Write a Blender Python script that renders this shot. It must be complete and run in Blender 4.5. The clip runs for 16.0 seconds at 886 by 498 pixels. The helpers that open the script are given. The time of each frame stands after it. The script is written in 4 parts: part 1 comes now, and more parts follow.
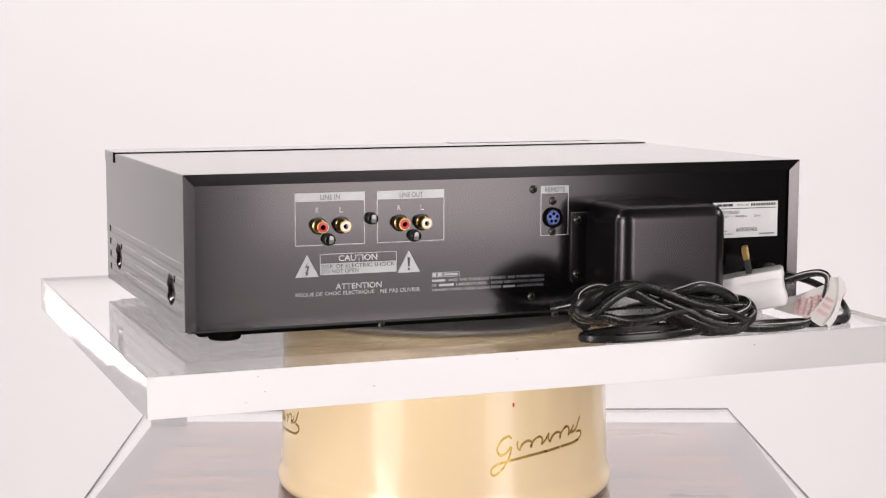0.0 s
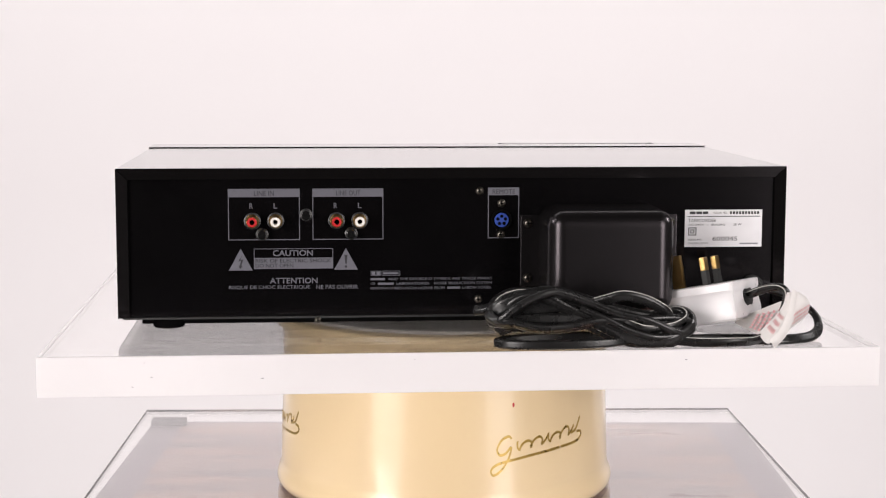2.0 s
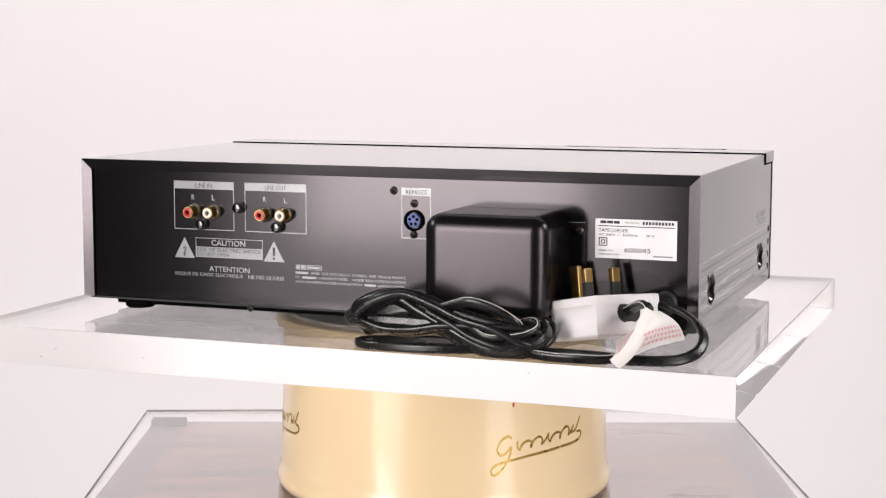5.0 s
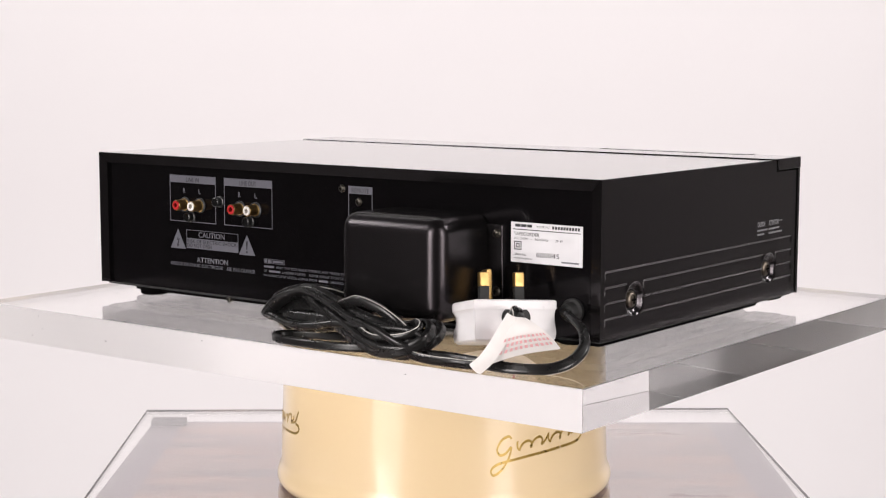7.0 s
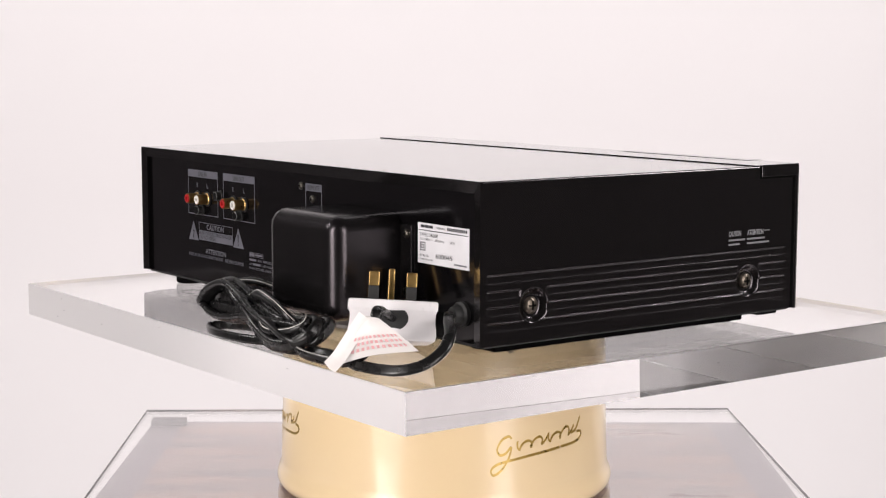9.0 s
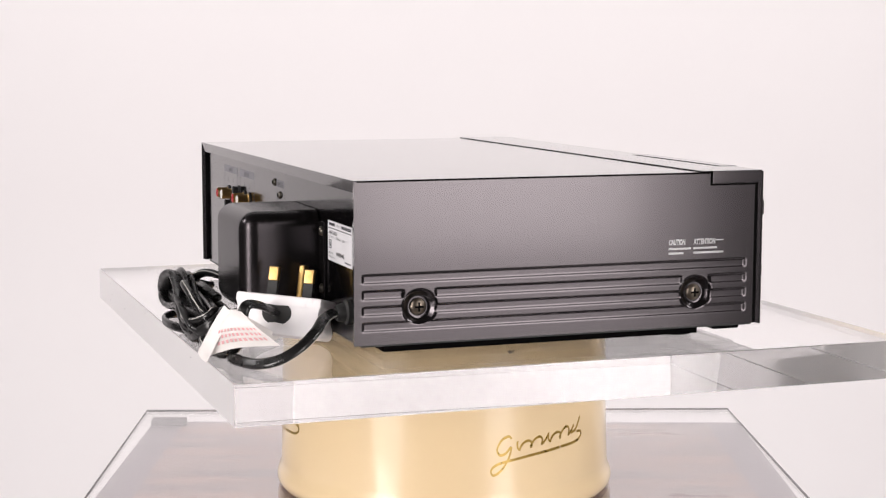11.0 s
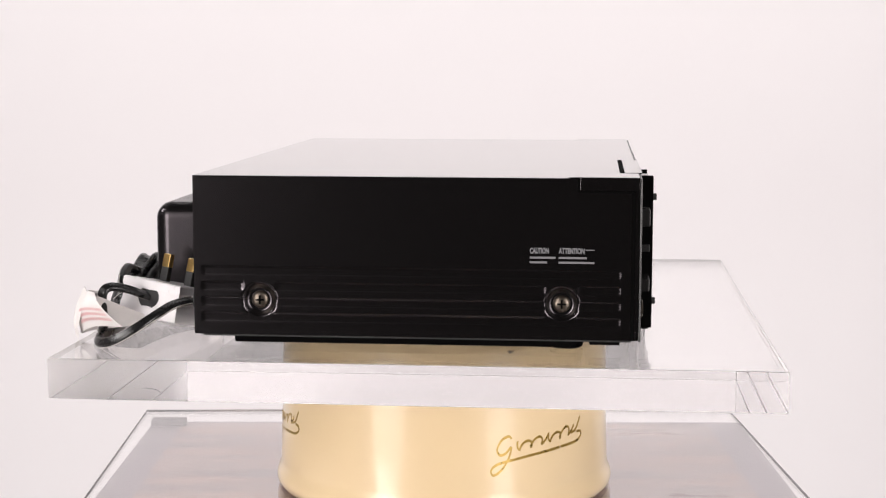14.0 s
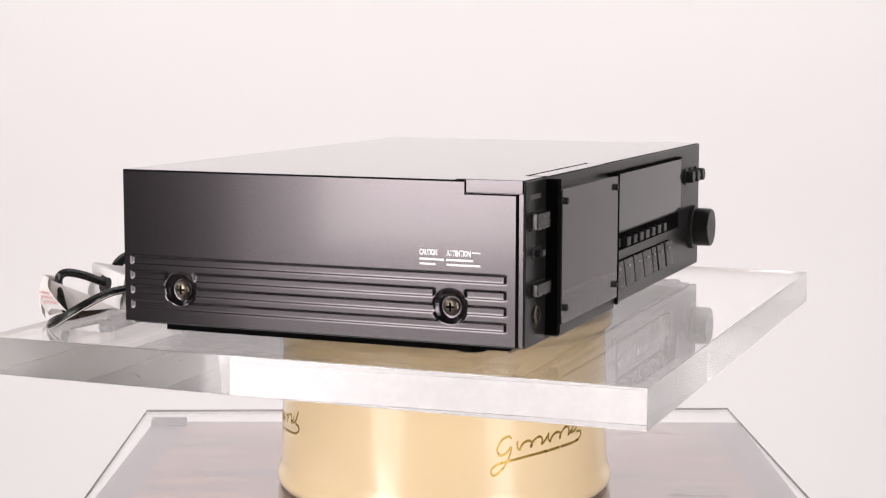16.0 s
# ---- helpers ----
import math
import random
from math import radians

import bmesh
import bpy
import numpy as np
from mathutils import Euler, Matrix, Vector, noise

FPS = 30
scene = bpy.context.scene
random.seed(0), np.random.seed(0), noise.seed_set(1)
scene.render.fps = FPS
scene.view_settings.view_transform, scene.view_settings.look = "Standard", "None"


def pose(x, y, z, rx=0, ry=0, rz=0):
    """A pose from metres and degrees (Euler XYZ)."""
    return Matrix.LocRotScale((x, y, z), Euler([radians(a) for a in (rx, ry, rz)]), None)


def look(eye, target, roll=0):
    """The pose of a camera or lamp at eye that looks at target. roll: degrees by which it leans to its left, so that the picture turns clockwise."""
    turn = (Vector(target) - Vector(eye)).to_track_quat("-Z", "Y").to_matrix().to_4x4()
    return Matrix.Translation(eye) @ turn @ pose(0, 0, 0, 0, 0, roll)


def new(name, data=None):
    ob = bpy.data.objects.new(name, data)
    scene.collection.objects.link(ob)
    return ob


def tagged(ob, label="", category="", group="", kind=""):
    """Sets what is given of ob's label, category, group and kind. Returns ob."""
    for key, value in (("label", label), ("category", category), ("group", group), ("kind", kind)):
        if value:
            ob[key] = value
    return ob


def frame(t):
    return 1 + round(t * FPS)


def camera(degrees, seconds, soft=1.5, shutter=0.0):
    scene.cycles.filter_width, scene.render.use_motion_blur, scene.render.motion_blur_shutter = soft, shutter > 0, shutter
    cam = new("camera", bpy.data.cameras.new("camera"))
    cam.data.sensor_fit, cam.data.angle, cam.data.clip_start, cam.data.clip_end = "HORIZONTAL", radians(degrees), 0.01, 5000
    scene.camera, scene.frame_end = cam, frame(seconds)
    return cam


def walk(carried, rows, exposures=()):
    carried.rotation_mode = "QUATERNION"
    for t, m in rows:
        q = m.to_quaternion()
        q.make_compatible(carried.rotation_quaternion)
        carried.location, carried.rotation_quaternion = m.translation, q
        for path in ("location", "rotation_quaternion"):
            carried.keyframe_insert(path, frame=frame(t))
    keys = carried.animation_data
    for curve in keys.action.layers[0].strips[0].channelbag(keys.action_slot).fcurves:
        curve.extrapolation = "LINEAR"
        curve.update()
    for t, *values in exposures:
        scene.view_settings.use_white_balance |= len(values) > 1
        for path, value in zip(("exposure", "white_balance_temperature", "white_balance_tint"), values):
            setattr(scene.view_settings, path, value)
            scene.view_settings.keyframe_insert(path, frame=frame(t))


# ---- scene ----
# Heights in this file: Z0 is the top of the turning acrylic slab over the studio floor; things on the slab use heights from that top.
Z0 = 1.10
EYE = Vector((0.0, -1.1793, 0.1779 + Z0))
TILT = radians(-6.8117)
AIM = EYE + Vector((0.00007, math.cos(TILT), math.sin(TILT)))
cam = camera(30.1, 16.0, soft=1.2)
walk(cam, [(0.0, look(EYE, AIM, 0.10)), (16.0, look(EYE, AIM, 0.10))])

# ---- light: a dark studio, a lit white sweep, two softboxes flanking the camera ----
world = bpy.data.worlds.new("studio_world")
world.use_nodes = True
world.node_tree.nodes["Background"].inputs[0].default_value = (1.0, 0.97, 0.98, 1)
world.node_tree.nodes["Background"].inputs[1].default_value = 0.02
scene.world = world
scene.view_settings.exposure = 0.0


def area_lamp(name, eye, target, width, height, watts, tint=(1.0, 0.955, 0.95)):
    data = bpy.data.lights.new(name, "AREA")
    data.shape, data.size, data.size_y, data.energy, data.color = "RECTANGLE", width, height, watts, tint
    ob = new(name, data)
    ob.matrix_basis = look(eye, target)
    return ob


SOFTBOX = (1.0, 0.935, 0.918)
# each softbox: a tall diffuser with a brighter middle where its flash sits
area_lamp("softbox_light_right", (1.26, -1.62, 1.42), (0, 0, 1.28), 0.74, 2.25, 17, SOFTBOX)
area_lamp("softbox_core_right", (1.25, -1.607, 1.44), (0, 0, 1.28), 0.52, 1.00, 11.5, SOFTBOX)
area_lamp("softbox_light_left", (-1.26, -1.60, 1.42), (0, 0, 1.28), 0.80, 2.25, 20.5, SOFTBOX)
area_lamp("softbox_core_left", (-1.25, -1.587, 1.44), (0, 0, 1.28), 0.50, 1.00, 20, SOFTBOX)
area_lamp("sweep_light_right", (2.9, 0.05, 2.95), (0.7, 3.2, 1.65), 0.9, 1.0, 60)
area_lamp("sweep_light_left", (-2.9, 0.05, 2.95), (-0.7, 3.2, 1.65), 0.9, 1.0, 60)
area_lamp("overhead_light", (0, 1.5, 3.25), (0, 3.0, 1.35), 3.6, 1.0, 33)


# ---- materials ----
def material(name, base, rough=0.5, metal=0.0, grain=0.0, grain_scale=900.0, stain=0.0, stain_scale=18.0, bump=0.0,
             bump_scale=1400.0, rough_var=0.0, rough_scale=0.0, coat=0.0, coat_rough=0.1, coat_ior=1.5, stretch=(1, 1, 1), ior=1.5, second=None):
    mat = bpy.data.materials.new(name)
    mat.use_nodes = True
    nt = mat.node_tree
    bsdf = nt.nodes["Principled BSDF"]
    bsdf.inputs["Roughness"].default_value = rough
    bsdf.inputs["Metallic"].default_value = metal
    bsdf.inputs["IOR"].default_value = ior
    bsdf.inputs["Coat Weight"].default_value = coat
    bsdf.inputs["Coat Roughness"].default_value = coat_rough
    bsdf.inputs["Coat IOR"].default_value = coat_ior
    base = (*base, 1) if len(base) == 3 else base
    bsdf.inputs["Base Color"].default_value = base
    coord = nt.nodes.new("ShaderNodeTexCoord")
    mapping = nt.nodes.new("ShaderNodeMapping")
    mapping.inputs["Scale"].default_value = stretch
    nt.links.new(coord.outputs["Object"], mapping.inputs["Vector"])

    def noise_node(scale, detail=4.0):
        n = nt.nodes.new("ShaderNodeTexNoise")
        n.inputs["Scale"].default_value, n.inputs["Detail"].default_value = scale, detail
        nt.links.new(mapping.outputs[0], n.inputs["Vector"])
        return n

    color = None
    if stain or grain:
        for amount, scale in ((stain, stain_scale), (grain, grain_scale)):
            if not amount:
                continue
            n = noise_node(scale)
            mix = nt.nodes.new("ShaderNodeMix")
            mix.data_type = "RGBA"
            ramp = nt.nodes.new("ShaderNodeMapRange")
            ramp.inputs[1].default_value, ramp.inputs[2].default_value = 0.35, 0.65
            ramp.inputs[3].default_value, ramp.inputs[4].default_value = 0.0, amount
            nt.links.new(n.outputs[0], ramp.inputs[0])
            nt.links.new(ramp.outputs[0], mix.inputs[0])
            if color is None:
                mix.inputs[6].default_value = base
            else:
                nt.links.new(color, mix.inputs[6])
            mix.inputs[7].default_value = (*second, 1) if second else (base[0] * 0.45, base[1] * 0.43, base[2] * 0.42, 1)
            color = mix.outputs[2]
        nt.links.new(color, bsdf.inputs["Base Color"])
    if rough_var:
        n = noise_node(rough_scale or stain_scale * 1.7, 6)
        ramp = nt.nodes.new("ShaderNodeMapRange")
        ramp.inputs[1].default_value, ramp.inputs[2].default_value = 0.3, 0.7
        ramp.inputs[3].default_value, ramp.inputs[4].default_value = max(0.02, rough - rough_var), rough + rough_var
        nt.links.new(n.outputs[0], ramp.inputs[0])
        nt.links.new(ramp.outputs[0], bsdf.inputs["Roughness"])
    if bump:
        n = noise_node(bump_scale, 3)
        b = nt.nodes.new("ShaderNodeBump")
        b.inputs["Strength"].default_value, b.inputs["Distance"].default_value = bump, 0.0006
        nt.links.new(n.outputs[0], b.inputs["Height"])
        nt.links.new(b.outputs[0], bsdf.inputs["Normal"])
    return mat


def acrylic(name, tint=(0.962, 0.957, 0.957), rough=0.0, clear=1.0):
    mat = bpy.data.materials.new(name)
    mat.use_nodes = True
    nt = mat.node_tree
    bsdf = nt.nodes["Principled BSDF"]
    bsdf.inputs["Base Color"].default_value = (*tint, 1)
    bsdf.inputs["Transmission Weight"].default_value = clear
    bsdf.inputs["IOR"].default_value = 1.49
    coord = nt.nodes.new("ShaderNodeTexCoord")
    n = nt.nodes.new("ShaderNodeTexNoise")
    n.inputs["Scale"].default_value, n.inputs["Detail"].default_value = 40, 8
    ramp = nt.nodes.new("ShaderNodeMapRange")
    ramp.inputs[1].default_value, ramp.inputs[2].default_value = 0.45, 0.75
    ramp.inputs[3].default_value, ramp.inputs[4].default_value = rough, rough + 0.015
    nt.links.new(coord.outputs["Object"], n.inputs["Vector"])
    nt.links.new(n.outputs[0], ramp.inputs[0])
    nt.links.new(ramp.outputs[0], bsdf.inputs["Roughness"])
    return mat


M_CASE = material("black_satin_steel", (0.0030, 0.0027, 0.0027), 0.19, grain=0.15, stain=0.25, stain_scale=25, rough_var=0.006, rough_scale=420, stretch=(1, 0.02, 1), ior=1.52, coat=1.0, coat_rough=0.09, coat_ior=1.2, second=(0.006, 0.0055, 0.0055))
M_REAR = material("black_painted_panel", (0.0018, 0.0016, 0.0018), 0.15, grain=0.3, stain=0.3, stain_scale=30, ior=1.38, coat=1.0, coat_rough=0.10, coat_ior=1.2, second=(0.004, 0.0037, 0.004))
M_FRONT = material("black_brushed_front", (0.010, 0.0095, 0.0095), 0.30, grain=0.3, grain_scale=700, ior=1.45, second=(0.018, 0.0165, 0.017), stretch=(0.1, 1, 1))
M_WINDOW = material("smoked_window_plastic", (0.010, 0.010, 0.011), 0.05, ior=1.85, stain=0.2, second=(0.016, 0.015, 0.016))
M_DOOR = material("smoked_cassette_lid", (0.030, 0.028, 0.028), 0.09, ior=1.6, stain=0.2, second=(0.05, 0.047, 0.047))
M_BLACK = material("black_moulded_plastic", (0.011, 0.011, 0.011), 0.34, bump=0.08, stain=0.3, rough_var=0.05, second=(0.02, 0.02, 0.02))
M_KEY = material("dark_grey_key_plastic", (0.014, 0.0135, 0.0135), 0.26, bump=0.06, stain=0.3, rough_var=0.04, second=(0.02, 0.019, 0.019))
M_TRAFO = material("black_transformer_cover", (0.003, 0.0028, 0.0028), 0.27, stain=0.3, second=(0.010, 0.009, 0.009))
M_RUBBER = material("black_rubber", (0.014, 0.014, 0.014), 0.6, bump=0.2, stain=0.3)
M_CORD = material("black_pvc_cord", (0.006, 0.006, 0.006), 0.28, stain=0.3, stain_scale=60, rough_var=0.06, second=(0.018, 0.017, 0.017))
M_TRACE = material("white_cord_trace", (0.55, 0.53, 0.50), 0.45, stain=0.3, stain_scale=120)
M_INK = material("grey_panel_ink", (0.118, 0.117, 0.140), 0.30, ior=2.1, grain=0.25, grain_scale=1500)
M_INKLIGHT = material("pale_panel_ink", (0.21, 0.21, 0.22), 0.28, ior=2.3, grain=0.15, grain_scale=1500)
M_INKDARK = material("dark_label_ink", (0.022, 0.022, 0.026), 0.6, grain=0.3, grain_scale=1500)
M_LABEL = material("silver_white_label", (0.74, 0.73, 0.75), 0.38, stain=0.15, stain_scale=50, rough_var=0.05)
M_PLUG = material("white_plug_plastic", (0.80, 0.78, 0.79), 0.32, bump=0.04, stain=0.10, stain_scale=60, rough_var=0.05)
M_BRASS = material("brass", (0.44, 0.29, 0.11), 0.38, 1.0, stain=0.35, stain_scale=120, rough_var=0.08)
M_GOLD = material("gold_plate", (0.50, 0.32, 0.12), 0.32, 1.0, stain=0.2, stain_scale=150, rough_var=0.05)
M_SCREW = material("blackened_screw", (0.11, 0.10, 0.085), 0.3, 0.9, stain=0.4, stain_scale=300, rough_var=0.08)
M_BRONZE = material("bronzed_screw", (0.16, 0.135, 0.11), 0.38, 1.0, stain=0.5, stain_scale=300, rough_var=0.08)
M_RED = material("red_jack_insulator", (0.45, 0.018, 0.02), 0.35, stain=0.2, stain_scale=200)
M_WHITEJ = material("white_jack_insulator", (0.78, 0.75, 0.70), 0.35, stain=0.15, stain_scale=200)
M_BLUE = material("blue_socket_plastic", (0.03, 0.07, 0.36), 0.35, stain=0.25, stain_scale=200)
M_TAG = material("white_paper_tag", (0.80, 0.77, 0.75), 0.5, stain=0.12, stain_scale=80, bump=0.1)
M_TAGINK = material("faded_red_ink", (0.76, 0.38, 0.39), 0.6, stain=0.5, stain_scale=300, second=(0.75, 0.5, 0.5))
M_ACRYLIC = acrylic("clear_acrylic")
# White mixed into clear edges stands for sweep light seen through the slab.
M_WHITENED = acrylic("sweep_whitened_acrylic_edge", (0.885, 0.865, 0.87), 0.30, 0.48)
M_HALFWHITE = acrylic("part_whitened_acrylic_edge", (0.95, 0.93, 0.935), 0.03, 0.72)
M_EDGE = acrylic("polished_edge_acrylic", (0.975, 0.965, 0.97), 0.0, 0.97)
for painted in (M_CASE, M_REAR, M_DOOR, M_TRAFO):
    painted.node_tree.nodes["Principled BSDF"].inputs["Specular Tint"].default_value = (1.0, 0.90, 0.97, 1)
M_DIMINK = material("dim_panel_ink", (0.09, 0.088, 0.09), 0.5, grain=0.3)
# Matt black for solid parts; also shade of gaps, grooves and holes as colour.
M_GAP = material("matt_black_and_gap_shade", (0.003, 0.003, 0.003), 0.9, ior=1.08, stain=0.3)
M_DISC = material("grey_turntable_disc", (0.40, 0.38, 0.36), 0.5, stain=0.3, stain_scale=30, rough_var=0.05)
M_CREAM = material("cream_enamel", (0.655, 0.51, 0.31), 0.30, stain=0.12, stain_scale=9, grain=0.05, grain_scale=400, rough_var=0.02, coat=0.8, coat_rough=0.06, coat_ior=1.36, bump=0.015, bump_scale=160, second=(0.60, 0.455, 0.255))
M_RUST = material("chipped_rusty_edge", (0.18, 0.10, 0.05), 0.7, stain=0.6, stain_scale=160, bump=0.4, second=(0.5, 0.38, 0.2))
M_SCRIPT = material("worn_gold_script", (0.42, 0.28, 0.07), 0.32, 0.7, stain=0.4, stain_scale=160, rough_var=0.08)
M_SWEEP = material("white_studio_paper", (0.825, 0.798, 0.805), 0.75, stain=0.04, stain_scale=2.0, bump=0.03, bump_scale=300, second=(0.80, 0.765, 0.775))
M_DARK = material("dark_studio_paint", (0.022, 0.021, 0.021), 0.8, stain=0.3, stain_scale=2, bump=0.2, bump_scale=80)
M_PALEWALL = material("pale_studio_wall_paint", (0.24, 0.228, 0.228), 0.8, stain=0.2, stain_scale=1.5, bump=0.2, bump_scale=80)
M_GREYWALL = material("grey_studio_paint", (0.110, 0.098, 0.104), 0.8, stain=0.3, stain_scale=1.5, bump=0.2, bump_scale=80)
M_STONE = material("lavender_grey_laminate", (0.150, 0.115, 0.135), 0.34, stain=0.45, stain_scale=9, rough_var=0.08, rough_scale=12, stretch=(0.5, 1.6, 1), second=(0.118, 0.092, 0.11))
M_STREAK = material("streaked_warm_laminate", (0.290, 0.178, 0.135), 0.32, stain=1.0, stain_scale=30, rough_var=0.08, rough_scale=12, stretch=(0.42, 1.5, 1), second=(0.125, 0.085, 0.088))
M_POST = material("glossy_black_post_head", (0.006, 0.006, 0.006), 0.06, ior=1.65, stain=0.2, stain_scale=300, second=(0.01, 0.01, 0.01))
M_PLINTH = material("white_plinth_paint", (0.78, 0.75, 0.75), 0.5, stain=0.08, stain_scale=8, bump=0.05, bump_scale=200)
M_PAD = material("grey_felt_pad", (0.03, 0.028, 0.03), 0.8, grain=0.4)


# ---- mesh helpers ----
def finish(bm, smooth=40):
    bmesh.ops.recalc_face_normals(bm, faces=bm.faces)
    for f in bm.faces:
        f.smooth = True
    for e in bm.edges:
        if len(e.link_faces) == 2 and e.calc_face_angle(0) > radians(smooth):
            e.smooth = False


def part(name, bm, mat, parent=None, label="", smooth=40):
    finish(bm, smooth)
    me = bpy.data.meshes.new(name)
    bm.normal_update()
    cos_limit = math.cos(radians(smooth))
    areas = {f: f.calc_area() for f in bm.faces}
    normals = []
    for f in bm.faces:
        for v in f.verts:
            total = Vector()
            for g in v.link_faces:
                if g is f or g.normal.dot(f.normal) > cos_limit:
                    total += g.normal * areas[g]
            normals.append(total.normalized() if total.length > 0 else f.normal.copy())
    bm.to_mesh(me)
    bm.free()
    me.normals_split_custom_set(normals)
    me.materials.append(mat)
    ob = new(name, me)
    if parent is not None:
        ob.parent = parent
    if label:
        tagged(ob, label)
    return ob


def box(bm, x0, x1, y0, y1, z0, z1, bevel=0.0, seg=2):
    made = bmesh.ops.create_cube(bm, size=1.0)["verts"]
    for v in made:
        v.co = Vector(((x0 + x1) / 2 + v.co.x * (x1 - x0), (y0 + y1) / 2 + v.co.y * (y1 - y0), (z0 + z1) / 2 + v.co.z * (z1 - z0)))
    if bevel:
        edges = list({e for v in made for e in v.link_edges})
        bmesh.ops.bevel(bm, geom=edges, offset=bevel, segments=seg, affect="EDGES", profile=0.5)
    return bm


def boxed(x0, x1, y0, y1, z0, z1, bevel=0.0, seg=2):
    return box(bmesh.new(), x0, x1, y0, y1, z0, z1, bevel, seg)


AXES = {"x": Matrix.Rotation(radians(90), 4, "Y"), "y": Matrix.Rotation(radians(-90), 4, "X"), "z": Matrix.Identity(4)}


def lathe(bm, profile, centre=(0, 0, 0), axis="z", seg=48, sign=1):
    """Turns (radius, height) rows round an axis."""
    m = Matrix.Translation(centre) @ AXES[axis] @ Matrix.Diagonal((1, 1, sign, 1))
    rings = []
    for r, h in profile:
        if r < 1e-6:
            rings.append([bm.verts.new(m @ Vector((0, 0, h)))])
        else:
            rings.append([bm.verts.new(m @ Vector((r * math.cos(i * math.tau / seg), r * math.sin(i * math.tau / seg), h))) for i in range(seg)])
    for a, b in zip(rings, rings[1:]):
        for i in range(seg):
            j = (i + 1) % seg
            ring = [a[i % len(a)], a[j % len(a)], b[j % len(b)], b[i % len(b)]]
            seen = []
            for v in ring:
                if v not in seen:
                    seen.append(v)
            if len(seen) > 2:
                bm.faces.new(seen)
    return bm


def glide(points, steps=10, closed=False):
    """A smooth line through control points."""
    pts = [Vector(p) for p in points]
    n = len(pts)
    out = []
    for i in range(n if closed else n - 1):
        if closed:
            p0, p1, p2, p3 = (pts[(i + k) % n] for k in (-1, 0, 1, 2))
        else:
            p0, p1, p2, p3 = pts[max(i - 1, 0)], pts[i], pts[i + 1], pts[min(i + 2, n - 1)]
        for k in range(steps):
            t = k / steps
            out.append(0.5 * ((2 * p1) + (p2 - p0) * t + (2 * p0 - 5 * p1 + 4 * p2 - p3) * t * t + (3 * p1 - p0 - 3 * p2 + p3) * t ** 3))
    if not closed:
        out.append(pts[-1])
    return out


def sweep(bm, line, profile, up=(0, 0, 1), roll=0.0, roll_end=None, closed=False, caps=True):
    """Carries a closed profile (side, up) along a line."""
    rings, n = [], len(line)
    side = None
    for i, p in enumerate(line):
        a, b = (line[(i - 1) % n], line[(i + 1) % n]) if closed else (line[max(i - 1, 0)], line[min(i + 1, n - 1)])
        d = (b - a).normalized()
        side = d.cross(Vector(up)) if side is None or closed else side
        side = (side - d * side.dot(d)).normalized()
        top = side.cross(d)
        r = roll if roll_end is None else roll + (roll_end - roll) * i / (n - 1)
        c, s = math.cos(r), math.sin(r)
        rings.append([bm.verts.new(p + side * (u * c - v * s) + top * (u * s + v * c)) for u, v in profile])
    m = len(profile)
    pairs = list(zip(rings, rings[1:])) + ([(rings[-1], rings[0])] if closed else [])
    for a, b in pairs:
        for i in range(m):
            j = (i + 1) % m
            bm.faces.new((a[i], a[j], b[j], b[i]))
    if caps and not closed:
        bm.faces.new(rings[0])
        bm.faces.new(list(reversed(rings[-1])))
    return bm


def oval(w, h, n=10):
    return [(w * math.cos(i * math.tau / n), h * math.sin(i * math.tau / n)) for i in range(n)]


FACING = {
    "rear": lambda x, y, z: Matrix(((1, 0, 0, x), (0, 0, -1, y), (0, 1, 0, z), (0, 0, 0, 1))),
    "side": lambda x, y, z: Matrix(((0, 0, 1, x), (1, 0, 0, y), (0, 1, 0, z), (0, 0, 0, 1))),
    "front": lambda x, y, z: Matrix(((-1, 0, 0, x), (0, 0, 1, y), (0, 1, 0, z), (0, 0, 0, 1))),
}


def lettering(text, facing, at, width, height, mat, parent, thick=0.0):
    """Raised ink letters that fill a width and a capital height, from their lower left corner."""
    curve = bpy.data.curves.new("lettering", "FONT")
    curve.body, curve.size, curve.resolution_u, curve.offset = text, 1.0, 3, thick
    ob = new("lettering", curve)
    bpy.context.view_layer.update()
    me = bpy.data.meshes.new_from_object(ob.evaluated_get(bpy.context.evaluated_depsgraph_get()))
    bpy.data.objects.remove(ob)
    co = np.empty(len(me.vertices) * 3)
    me.vertices.foreach_get("co", co)
    co = co.reshape(-1, 3)
    low, high = co.min(0), co.max(0)
    co = (co - low) / np.maximum(high - low, 1e-6) * np.array([width, height, 0])
    co[:, 2] = 0.00015
    me.vertices.foreach_set("co", co.ravel())
    me.transform(FACING[facing](*at))
    me.name = "lettering"
    me.materials.clear()
    me.materials.append(mat)
    made = new("lettering", me)
    made.parent = parent
    return made


def bars(name, rects, facing, at, mat, parent, lift=0.0001):
    """Thin flat printed rectangles (x0, x1, y0, y1) on a face."""
    bm = bmesh.new()
    for x0, x1, y0, y1 in rects:
        box(bm, x0, x1, y0, y1, 0, lift)
    bmesh.ops.transform(bm, matrix=FACING[facing](*at), verts=bm.verts)
    return part(name, bm, mat, parent)


def outline(x0, x1, y0, y1, w):
    return [(x0, x1, y1 - w, y1), (x0, x1, y0, y0 + w), (x0, x0 + w, y0 + w, y1 - w), (x1 - w, x1, y0 + w, y1 - w)]


def thing(name, label, category, at=(0, 0, 0), group=""):
    ob = new(name)
    ob.empty_display_size = 0.05
    ob.location = at
    return tagged(ob, label, category, group)


